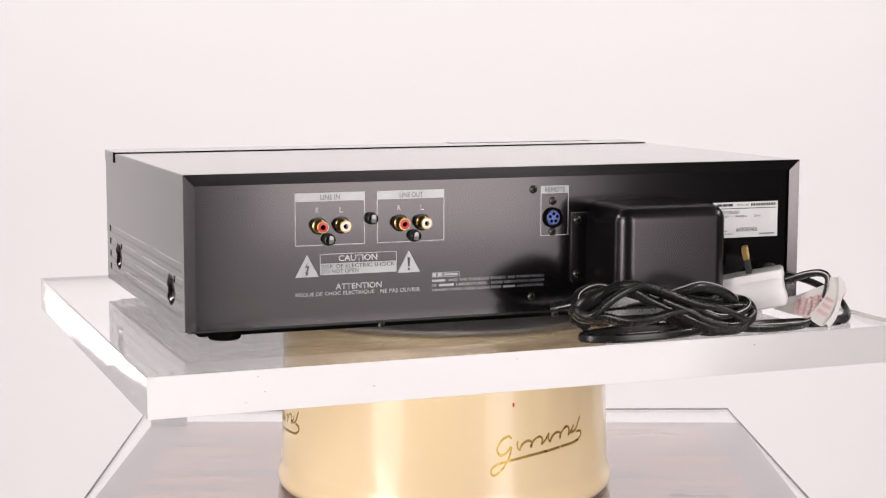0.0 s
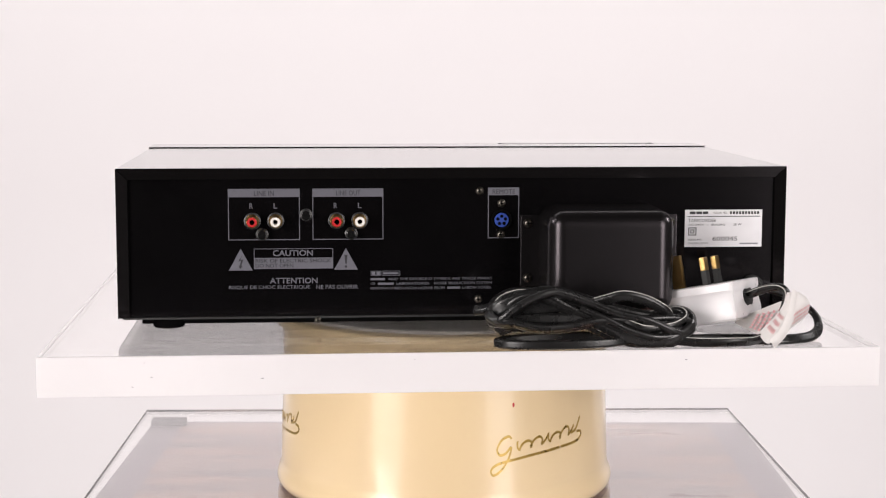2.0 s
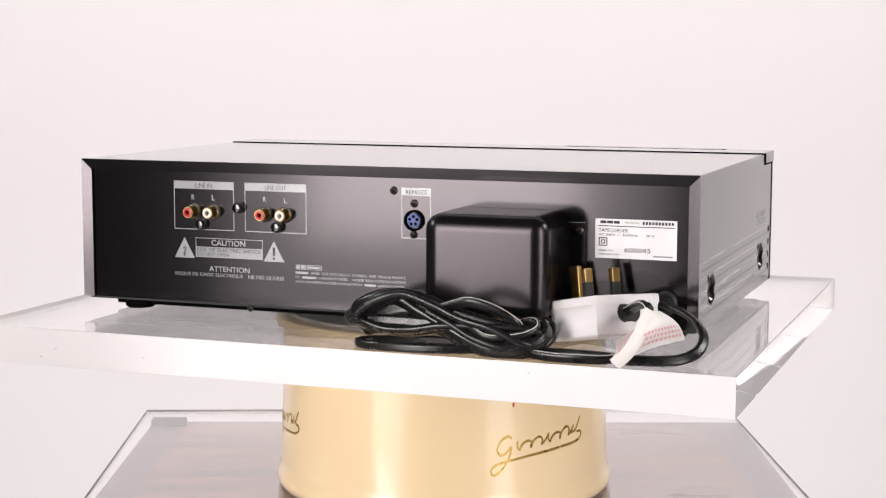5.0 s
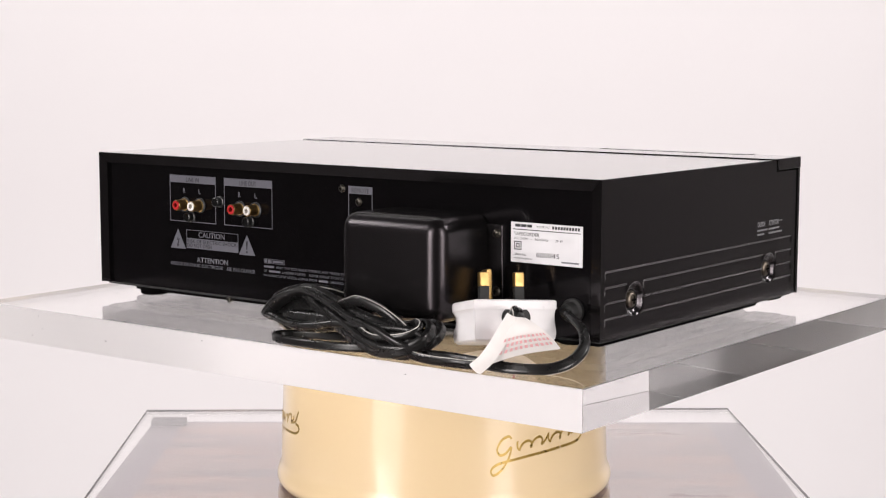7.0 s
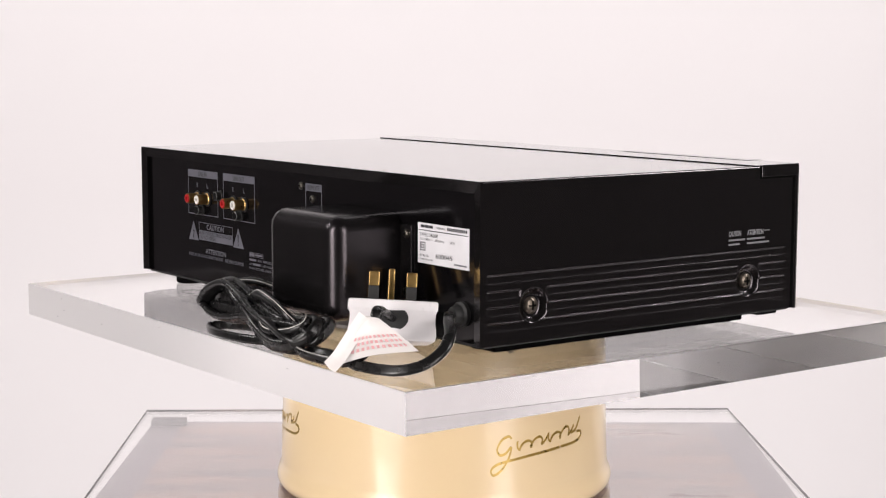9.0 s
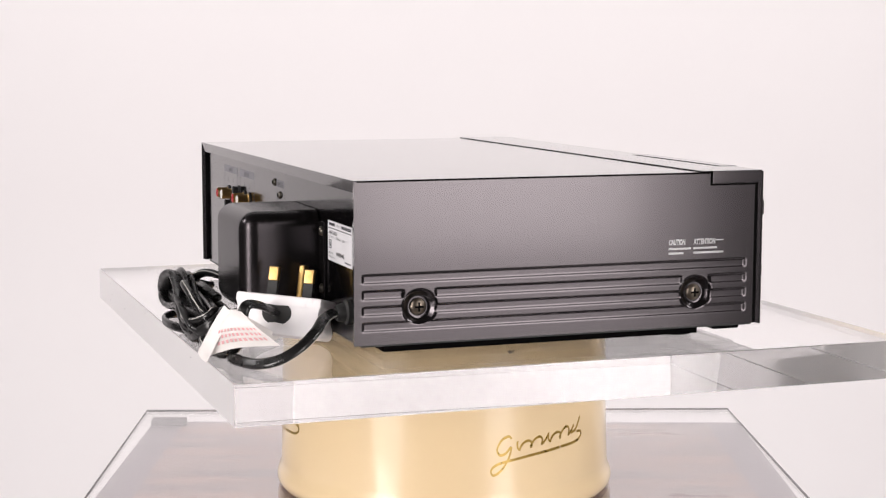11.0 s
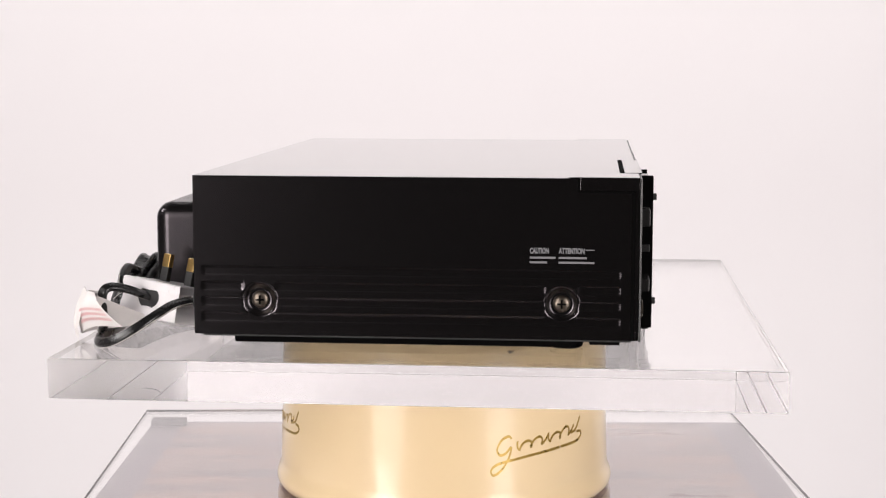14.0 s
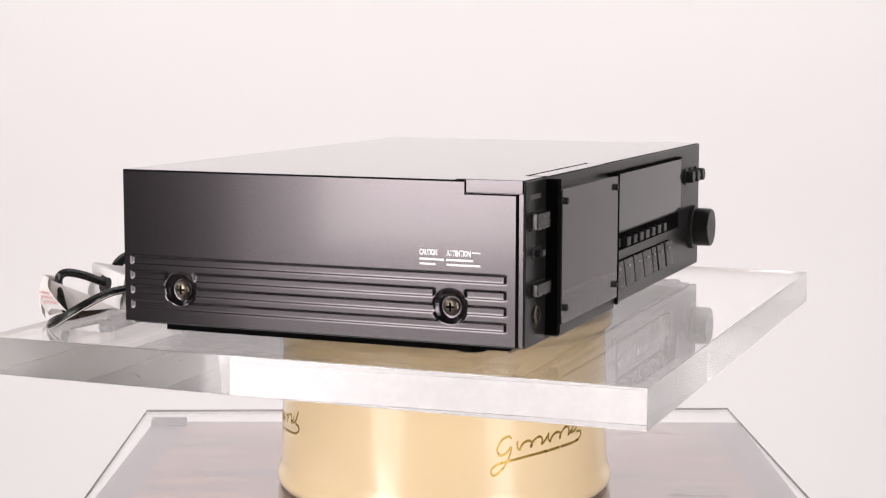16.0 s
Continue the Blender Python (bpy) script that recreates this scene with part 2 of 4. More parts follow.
# ---- the studio ----
def studio():
    # white paper sweep: floor, curve and wall in one sheet with thickness
    line = [(-1.05, 0.0), (2.3, 0.0)]
    for i in range(1, 17):
        a = radians(90) * i / 16
        line.append((2.3 + 0.9 * math.sin(a), 0.9 - 0.9 * math.cos(a)))
    line.append((3.2, 3.3))
    bm = bmesh.new()
    rows = []
    for k, (y, z) in enumerate(line):
        rows.append([bm.verts.new((x, y, z)) for x in (-3.6, 3.6)])
    back = []
    for k, (y, z) in enumerate(line):
        ny, nz = (0, -0.02) if k < 2 else ((0.02, 0) if k == len(line) - 1 else (0.02 * math.sin(radians(90) * (k - 1) / 16), -0.02 * math.cos(radians(90) * (k - 1) / 16)))
        back.append([bm.verts.new((x, y + ny, z + nz)) for x in (-3.6, 3.6)])
    n = len(line)
    for k in range(n - 1):
        bm.faces.new((rows[k][0], rows[k][1], rows[k + 1][1], rows[k + 1][0]))
        bm.faces.new((back[k][1], back[k][0], back[k + 1][0], back[k + 1][1]))
        for s in (0, 1):
            bm.faces.new((rows[k][s], rows[k + 1][s], back[k + 1][s], back[k][s]))
    bm.faces.new((rows[0][0], rows[0][1], back[0][1], back[0][0]))
    bm.faces.new((rows[-1][0], rows[-1][1], back[-1][1], back[-1][0]))
    tagged(part("backdrop", bm, M_SWEEP, None, "seamless white paper sweep behind the turntable", 60), category="backdrop", kind="structure")
    X, Y0, Y1, H = 4.3, -3.6, 3.7, 3.6
    for name, b in (("floor", (-X, X, Y0, Y1, -0.14, -0.03)), ("ceiling", (-X, X, Y0, Y1, H, H + 0.1)),
                    ("wall_east", (X, X + 0.1, Y0, Y1, -0.03, H)), ("wall_west", (-X - 0.1, -X, Y0, Y1, -0.03, H)),
                    ("wall_north", (-X, X, Y1, Y1 + 0.1, -0.03, H)), ("wall_south", (-X, X, Y0 - 0.1, Y0, -0.03, H))):
        tagged(part(name, boxed(*b), {"wall_east": M_PALEWALL, "wall_west": M_GREYWALL}.get(name, M_DARK), None, "plain painted studio " + name.split("_")[0]), category=name.split("_")[0], kind="structure")


PLATE = -0.132


def plinth():
    t = thing("display_plinth", "white display plinth with a grey mottled top under clear acrylic", "plinth")
    top = Z0 + PLATE - 0.018
    part("body", boxed(-0.243, 0.249, -0.262, 0.214, 0.0, top - 0.030, 0.002), M_PLINTH, t)
    board = part("top_board", boxed(-0.2505, 0.2570, -0.270, 0.2220, top - 0.030, top, 0.0015), M_STONE, t, "lavender-grey laminate board")
    part("inlay", boxed(-0.2230, 0.2280, -0.240, 0.2120, top - 0.002, top + 0.0006, 0.0003), M_STREAK, board, "warm grey inlay with dark streaks")
    s = tagged(part("acrylic_sheet", boxed(-0.2548, 0.2548, -0.2548, 0.2540, -0.012, 0, 0.0010, 3), M_ACRYLIC, None,
                    "clear acrylic sheet lying over the grey plinth top"), category="acrylic sheet")
    s.matrix_basis = pose(0.0026, -0.017, Z0 + PLATE, 0, 0, 1.4)
    s.visible_shadow = False
    for x, y in ((-0.2490, 0.2000), (-0.2380, -0.255), (0.2400, -0.250)):
        tagged(part("felt_pad", boxed(x, x + 0.029, y, y + 0.0125, top + 0.0001, top + 0.0059, 0.0008), M_PAD, None,
                    "small grey felt pad under the acrylic sheet's corner"), category="pad", group="pads under the sheet")


DRUM_X = 0.0012


def drum():
    t = thing("drum_base", "cream enamelled metal drum carrying the acrylic slab", "drum", (DRUM_X, 0, Z0))
    prof = [(0.0, -0.0265), (0.112, -0.0265), (0.1195, -0.027), (0.1210, -0.0285), (0.1213, -0.0315), (0.1205, -0.0345), (0.1178, -0.0368), (0.1162, -0.0385), (0.1162, -0.045),
            (0.1184, -0.1125), (0.1188, -0.1165), (0.1203, -0.1195), (0.1213, -0.1225), (0.1214, -0.1255), (0.1207, -0.128), (0.1187, -0.1303)]
    part("body", lathe(bmesh.new(), prof, seg=128), M_CREAM, t, smooth=50)
    bm = lathe(bmesh.new(), [(0.1196, -0.1292), (0.1189, -0.1303), (0.1179, -0.1313), (0.115, -0.132), (0.10, -0.132)], seg=160)
    for v in bm.verts:
        if v.co.z > -0.1310:
            k = noise.noise(Vector((v.co.x * 70, v.co.y * 70, 3))) + 0.6 * noise.noise(Vector((v.co.x * 260, v.co.y * 260, 5)))
            v.co.z += 0.0028 * max(0.0, k)
            v.co.xy *= 1 + 0.014 * max(0.0, k)
    part("base_ring", bm, M_RUST, t, "chipped rusty bottom edge")
    part("bearing_plate", lathe(bmesh.new(), [(0.0, -0.0245), (0.1125, -0.0245), (0.1130, -0.0250), (0.1130, -0.0265)], seg=96), M_DISC, t)
    a = radians(22)
    b = lathe(bmesh.new(), [(0.0, 0.0010), (0.0014, 0.0009), (0.0024, 0.0004), (0.0026, -0.001)], seg=20)
    bmesh.ops.transform(b, matrix=Matrix.Translation((0.1164 * math.sin(a), -0.1164 * math.cos(a), -0.0372)) @ Matrix.Rotation(a, 4, "Z") @ Matrix.Rotation(radians(90), 4, "X"), verts=b.verts)
    part("rivet", b, M_BRONZE, t)

    def wrap(u, v):
        """u: metres round the drum from its front, v: height"""
        r = 0.1162 + (-0.045 - v) * 0.0325 + 0.0001
        return Vector((r * math.sin(u / r), -r * math.cos(u / r), v))

    def flourish(turn):
        """An abstract gold script mark: a looped start, a row of waves, a rising end and a swept underline."""
        strokes = []
        wave = []
        for i in range(145):
            k = i / 24
            low = Vector((0.0480, -0.0852)).lerp(Vector((0.0980, -0.0795)), k / 6)
            swing = math.cos(k * math.tau)
            rise = (0.0028 + 0.0004 * math.cos(k * 2.4)) * (1 + swing)
            wave.append((low.x + 0.0010 * rise / 0.0028 + 0.0019 * math.sin(k * math.tau) * (1 if int(k + 0.5) % 3 else -0.6), low.y + rise))
        strokes.append(wave)
        strokes.append(glide_flat([(0.0459, -0.0769), (0.0435, -0.0751), (0.0387, -0.0774), (0.0355, -0.0833), (0.0375, -0.0872), (0.0415, -0.0864), (0.0456, -0.0825), (0.0436, -0.0900), (0.0387, -0.0972), (0.0332, -0.1006), (0.0312, -0.0974), (0.0348, -0.0938), (0.0424, -0.0918)]))
        strokes.append(glide_flat([(0.0424, -0.0918), (0.0606, -0.0894), (0.0824, -0.0874), (0.0850, -0.08715)]))
        strokes.append(glide_flat([(0.0862, -0.0870), (0.1017, -0.0860), (0.1079, -0.0832), (0.1078, -0.0800), (0.1030, -0.0792)]))
        strokes.append(glide_flat([(0.0966, -0.0793), (0.1017, -0.0778), (0.1050, -0.0735), (0.1071, -0.0694)]))
        bm = bmesh.new()
        for st in strokes:
            line = [Matrix.Rotation(turn, 4, "Z") @ wrap(u, v) for u, v in st]
            rings = []
            for i, p in enumerate(line):
                d = (line[min(i + 1, len(line) - 1)] - line[max(i - 1, 0)]).normalized()
                out = Vector((p.x, p.y, 0)).normalized()
                side = d.cross(out).normalized()
                w = 0.00074 * (0.75 + 0.45 * abs(side.z) ** 2)
                rings.append([bm.verts.new(p + side * a + out * h) for a, h in ((-w, -0.0003), (-w, 0.0001), (w, 0.0001), (w, -0.0003))])
            for a, b in zip(rings, rings[1:]):
                for i in range(4):
                    bm.faces.new((a[i], a[(i + 1) % 4], b[(i + 1) % 4], b[i]))
        part("gold_script_mark", bm, M_SCRIPT, t, "worn gold script flourish")

    flourish(0.0)
    flourish(radians(-112))
    bars_at = wrap(0.0471, -0.0542)
    chip = lathe(bmesh.new(), [(0.0, 0.0002), (0.0011, 0.0001), (0.0012, -0.0003)], seg=9)
    bmesh.ops.transform(chip, matrix=Matrix.Translation(bars_at) @ Matrix.Rotation(0.0495 / 0.117, 4, "Z") @ Matrix.Rotation(radians(90), 4, "X") @ Matrix.Diagonal((0.7, 1.4, 1, 1)), verts=chip.verts)
    part("paint_chip", chip, M_RED, t)


def glide_flat(points):
    return [(p.x, p.y) for p in glide([(a, b, 0) for a, b in points], 8)]


# ---- the turning things ----
def slab():
    t = tagged(new("acrylic_slab"), "thick clear acrylic slab turning on the cream drum", "slab")
    t.location = (0, 0, Z0)
    s = part("slab_body", boxed(-0.256, 0.251, -0.2095, 0.2185, -0.0242, 0.0, 0.0005, 2), M_ACRYLIC, t)
    s.data.materials.append(M_WHITENED)
    # sides other than +x carry sweep light as white in their colour
    s.data.materials.append(M_EDGE)
    s.data.materials.append(M_HALFWHITE)
    for f in s.data.polygons:
        if f.normal.x > 0.9:
            f.material_index = 2
        elif f.normal.y > 0.9 or f.normal.x < -0.9:
            f.material_index = 3
        elif abs(f.normal.z) < 0.98:
            f.material_index = 1
    s.visible_shadow = False
    bm = bmesh.new()
    rnd = random.Random(7)
    for k in range(12):
        a, z, w = rnd.uniform(-0.22, 0.21), -rnd.uniform(0.003, 0.021), rnd.uniform(0.0003, 0.0009)
        if k % 2:
            box(bm, a - w, a + w, -0.2097, -0.2095, z - 0.0001, z + 0.0001)
        else:
            box(bm, 0.2510, 0.2512, a * 0.85 - w, a * 0.85 + w, z - 0.0001, z + 0.0001)
    tagged(part("edge_scratches", bm, M_PAD, t), kind="stuff")
    return t


X0, X1 = -0.217, 0.213
YR, YF = -0.1305, 0.1345
ZB, ZT = 0.0095, 0.1050
PANEL = -0.127
SCREWS = ((-0.0908, 0.0305), (0.0896, 0.0305))


def channel_depth(y, z):
    """Depth of the pressed channels and screw dimples of a side."""
    deep = 0.0
    for top, breaks in ((0.0512, False), (0.0418, True), (0.0325, True), (0.0232, False)):
        spans = [(-0.126, -0.1000), (-0.0815, 0.0805), (0.0985, 0.1245)] if breaks else [(-0.126, 0.1245)]
        for a, b in spans:
            cy, hy, cz, hz = (a + b) / 2, (b - a) / 2, top - 0.0031, 0.0031
            r = 0.0014
            qx, qz = abs(y - cy) - hy + r, abs(z - cz) - hz + r
            d = math.hypot(max(qx, 0), max(qz, 0)) + min(max(qx, qz), 0) - r
            s = min(1.0, max(0.0, -d / 0.0015))
            deep = max(deep, 0.00052 * s * s * (3 - 2 * s))
    for sy, sz in SCREWS:
        d = math.hypot(y - sy, z - sz)
        s = min(1.0, max(0.0, (0.0114 - d) / 0.0052))
        deep = max(deep, 0.0034 * s * s * (3 - 2 * s))
    return deep


def side_panel(bm, x, sign):
    ny, nz = 300, 210
    rows = []
    for j in range(nz + 1):
        z = ZB + (ZT - 0.0012 - ZB) * j / nz
        rows.append([bm.verts.new((x - sign * channel_depth(y, z), y, z)) for y in (YR + (YF - YR) * i / ny for i in range(ny + 1))])
    for a, b in zip(rows, rows[1:]):
        for i in range(ny):
            bm.faces.new((a[i], a[i + 1], b[i + 1], b[i]) if sign > 0 else (a[i + 1], a[i], b[i], b[i + 1]))
    return rows


def ring_screw(bm, at, axis, sign, r, h):
    """A pan-head screw with a cross recess; axis points out of the face."""
    lathe(bm, [(0, h), (r * 0.25, h * 0.99), (r * 0.62, h * 0.86), (r * 0.9, h * 0.5), (r, h * 0.1), (r, -h * 0.6)], at, axis, 24, sign)
    return bm


def cross_slot(bm, at, axis, sign, r, h):
    out = {"x": Vector((1, 0, 0)), "y": Vector((0, 1, 0))}[axis] * sign
    c = Vector(at) + out * h
    for w, l in ((r * 0.11, r * 0.50), (r * 0.50, r * 0.11)):
        if axis == "x":
            box(bm, c.x - 0.0002, c.x + 0.0002, c.y - w, c.y + w, c.z - l, c.z + l)
        else:
            box(bm, c.x - w, c.x + w, c.y - 0.0002, c.y + 0.0002, c.z - l, c.z + l)


def screw(at, axis, sign, r, h, mat, parent, label=""):
    s = part("screw", ring_screw(bmesh.new(), at, axis, sign, r, h), mat, parent, label)
    bm = bmesh.new()
    cross_slot(bm, at, axis, sign, r, h)
    # raised black cross puts the recess's shade into colour
    part("cross_recess", bm, M_GAP, s)
    return s


def tape_deck():
    t = thing("cassette_deck", "black steel cassette deck with its rear connectors, on the acrylic slab", "cassette deck", (0, 0, Z0))
    # folded cover: two pressed sides, the top and the mitred rear lip
    bm = bmesh.new()
    right = side_panel(bm, X1, 1)
    left = side_panel(bm, X0, -1)
    r = 0.0012
    for rows, x, s in ((right, X1, 1), (left, X0, -1)):
        prev = rows[-1]
        for k in range(1, 4):
            a = radians(90) * k / 3
            cur = [bm.verts.new((x - s * r * (1 - math.cos(a)), v.co.y, ZT - r + r * math.sin(a))) for v in (rows[-1][0], rows[-1][-1])]
            ends = [prev[0], prev[-1]]
            bm.faces.new((ends[0], ends[1], cur[1], cur[0]) if s > 0 else (ends[1], ends[0], cur[0], cur[1]))
            prev = cur
        rows.append(prev)
    a, b = left[-1], right[-1]
    bm.faces.new((a[0], b[0], b[1], a[1]))
    cover = part("cover", bm, M_CASE, t, "black satin steel cover with pressed side channels", 35)
    # rear lip: three mitred strips leaning inward
    lip_in = 0.0072
    for name, o0, o1, i1, i0 in (("rear_lip", (X0, ZT), (X1, ZT), (X1 - lip_in, ZT - lip_in), (X0 + lip_in, ZT - lip_in)),
                                 ("rear_lip", (X1, ZT), (X1, ZB), (X1 - lip_in, ZB), (X1 - lip_in, ZT - lip_in)),
                                 ("rear_lip", (X0, ZB), (X0, ZT), (X0 + lip_in, ZT - lip_in), (X0 + lip_in, ZB))):
        bm = bmesh.new()
        pts = [Vector((p[0], YR - 0.0001 if k < 2 else YR + 0.0013, p[1])) for k, p in enumerate((o0, o1, i1, i0))]
        c = sum(pts, Vector()) / 4
        pts = [p + (c - p).normalized() * 0.00025 for p in pts]
        f = bm.faces.new([bm.verts.new(p) for p in pts])
        out = bmesh.ops.extrude_face_region(bm, geom=[f])
        for v in out["geom"]:
            if isinstance(v, bmesh.types.BMVert):
                v.co.y += 0.0018
        part(name, bm, M_CASE, cover)
    # screws of the sides
    for x, s in ((X1 - 0.0031, 1), (X0 + 0.0031, -1)):
        for sy, sz in SCREWS:
            screw((x, sy, sz), "x", s, 0.0053, 0.0024, M_BRONZE, cover, "bronzed cross-head screw")
    # rear panel
    rear = part("rear_panel", boxed(X0 + 0.003, X1 - 0.003, PANEL, PANEL + 0.0015, ZB + 0.0003, ZT - 0.002), M_REAR, t, "black rear panel with grey printing")
    part("bottom_plate", boxed(X0 + 0.0025, X1 - 0.0025, PANEL + 0.0012, YF - 0.004, ZB - 0.0014, ZB - 0.0002), M_RUBBER, t)
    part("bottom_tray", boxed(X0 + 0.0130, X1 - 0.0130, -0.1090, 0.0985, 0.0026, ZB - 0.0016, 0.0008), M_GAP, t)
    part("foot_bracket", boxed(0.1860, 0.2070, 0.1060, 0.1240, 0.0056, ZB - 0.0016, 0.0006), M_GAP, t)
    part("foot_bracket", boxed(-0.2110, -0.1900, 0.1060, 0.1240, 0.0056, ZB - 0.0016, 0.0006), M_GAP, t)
    for x, y in ((-0.187, -0.106), (0.172, -0.094), (-0.187, 0.092), (0.183, 0.092)):
        part("foot", lathe(bmesh.new(), [(0, 0.0004), (0.0090, 0.0004), (0.0102, 0.0014), (0.0104, 0.0036), (0.0098, 0.0078)], (x, y, 0), seg=32), M_GAP, t)
    for x in (-0.0905, 0.03, 0.15):
        screw((x, PANEL + 0.0005, 0.0068), "y", -1, 0.0022, 0.0013, M_SCREW, rear)
    printing(rear)
    connectors(t, rear)
    transformer(t)
    rating_label(rear)
    # side note
    at = (X1, 0.0, 0.0)
    lettering("CAUTION", "side", (X1, 0.0706, 0.0605), 0.0112, 0.0036, M_INKLIGHT, cover, 0.05)
    lettering("ATTENTION", "side", (X1, 0.0875, 0.0605), 0.0152, 0.0036, M_INKLIGHT, cover, 0.05)
    bars("side_note", [(0.0706, 0.0858, 0.0576, 0.0588), (0.0706, 0.0808, 0.0548, 0.0560), (0.0875, 0.1040, 0.0576, 0.0588), (0.0875, 0.1085, 0.0548, 0.0560), (0.1032, 0.1085, 0.0626, 0.0632)], "side", at, M_INKLIGHT, cover)
    front(t)
    return t


def printing(rear):
    at = (0, PANEL, 0)
    w = 0.00055
    for x0, x1, word, tx0, tx1 in ((-0.1470, -0.1016, "LINE IN", -0.1305, -0.1180), (-0.0936, -0.0484, "LINE OUT", -0.0785, -0.0630)):
        bars("connector_frame", outline(x0, x1, 0.0588, 0.0916, w) + [(x0 + w, x1 - w, 0.0863, 0.0910)], "rear", at, M_INK, rear)
        lettering(word, "rear", (tx0, PANEL - 0.0001, 0.0872), tx1 - tx0, 0.0031, M_INKDARK, rear)
    bars("connector_frame", outline(0.0188, 0.0390, 0.0590, 0.0917, w) + [(0.0188 + w, 0.0390 - w, 0.0868, 0.0912)], "rear", at, M_INK, rear)
    lettering("REMOTE", "rear", (0.0218, PANEL - 0.0001, 0.0875), 0.0145, 0.0031, M_INKDARK, rear)
    for x, c in ((-0.1330, "R"), (-0.1177, "L"), (-0.0795, "R"), (-0.0641, "L")):
        lettering(c, "rear", (x - 0.0005, PANEL, 0.0790), 0.0022, 0.0034, M_INK, rear, 0.01)
    # shock warning box
    bars("warning_frame", outline(-0.1310, -0.0806, 0.0403, 0.0534, 0.0004) + [(-0.1306, -0.0810, 0.0407, 0.0474)], "rear", at, M_INK, rear)
    lettering("CAUTION", "rear", (-0.1190, PANEL, 0.0485), 0.0255, 0.0038, M_INK, rear, 0.02)
    lettering("RISK OF ELECTRIC SHOCK", "rear", (-0.1300, PANEL - 0.0001, 0.0443), 0.0482, 0.0025, M_INKDARK, rear, 0.008)
    lettering("DO NOT OPEN", "rear", (-0.1300, PANEL - 0.0001, 0.0412), 0.0240, 0.0025, M_INKDARK, rear, 0.008)
    for x0, x1, kind in ((-0.1470, -0.1318, "bolt"), (-0.0800, -0.0648, "mark")):
        bm = bmesh.new()
        f = bm.faces.new([bm.verts.new(p) for p in ((x0, 0.0394, 0), (x1, 0.0394, 0), ((x0 + x1) / 2, 0.0534, 0))])
        out = bmesh.ops.extrude_face_region(bm, geom=[f])
        for v in out["geom"]:
            if isinstance(v, bmesh.types.BMVert):
                v.co.z += 0.0001
        bmesh.ops.transform(bm, matrix=FACING["rear"](*at), verts=bm.verts)
        sign = part("warning_triangle", bm, M_INK, rear)
        c = (x0 + x1) / 2
        bm = bmesh.new()
        if kind == "bolt":
            shape = ((c + 0.0008, 0.0490), (c - 0.0016, 0.0452), (c + 0.0002, 0.0457), (c - 0.0006, 0.0425), (c - 0.0014, 0.0428), (c - 0.0004, 0.0402), (c + 0.0012, 0.0422), (c + 0.0004, 0.0423), (c + 0.0016, 0.0466), (c - 0.0002, 0.0462))
            bm.faces.new([bm.verts.new((x, y, 0.0002)) for x, y in shape])
        else:
            bm.faces.new([bm.verts.new((x, y, 0.0002)) for x, y in ((c - 0.0010, 0.0490), (c - 0.0005, 0.0432), (c + 0.0005, 0.0432), (c + 0.0010, 0.0490))])
            bm.faces.new([bm.verts.new((c + 0.0008 * math.cos(i * math.tau / 10), 0.0415 + 0.0008 * math.sin(i * math.tau / 10), 0.0002)) for i in range(10)])
        bmesh.ops.transform(bm, matrix=FACING["rear"](*at), verts=bm.verts)
        part("symbol", bm, M_INKDARK, rear)
    lettering("ATTENTION", "rear", (-0.1210, PANEL, 0.0308), 0.0304, 0.0037, M_INK, rear, 0.015)
    lettering("RISQUE DE CHOC ELECTRIQUE", "rear", (-0.1470, PANEL, 0.0270), 0.0515, 0.0027, M_INK, rear, 0.005)
    lettering("NE PAS OUVRIR", "rear", (-0.0915, PANEL, 0.0270), 0.0267, 0.0027, M_INK, rear, 0.005)
    # small print with maker's words as bars
    bars("maker_mark", outline(-0.0566, -0.0500, 0.0353, 0.0384, 0.0003) + outline(-0.0495, -0.0378, 0.0353, 0.0384, 0.0003) +
         [(-0.0560, -0.0537, 0.0358, 0.0379), (-0.0529, -0.0506, 0.0358, 0.0379), (-0.0486, -0.0388, 0.0362, 0.0375)], "rear", at, M_INK, rear)
    lines = (("AND THE DOUBLE-D SYMBOL ARE TRADE MARKS", -0.0455, 0.0215, 0.0323), ("LABORATORIES.   NOISE REDUCTION SYSTEM", -0.0400, 0.0215, 0.0293), ("MANUFACTURED UNDER LICENSE FROM", -0.0567, -0.0090, 0.0263))
    for text, x0, x1, z in lines:
        lettering(text, "rear", (x0, PANEL, z), x1 - x0, 0.0017, M_INK, rear)
    lettering("OF", "rear", (-0.0567, PANEL, 0.0293), 0.0030, 0.0017, M_INK, rear)
    lettering("LABORATORIES.", "rear", (0.0025, PANEL, 0.0263), 0.0190, 0.0017, M_INK, rear)
    for r in ((-0.0567, -0.0475, 0.0324, 0.0338), (-0.0520, -0.0418, 0.0294, 0.0308), (-0.0072, 0.0010, 0.0264, 0.0278)):
        bars("maker_word", [r], "rear", at, M_INK, rear)


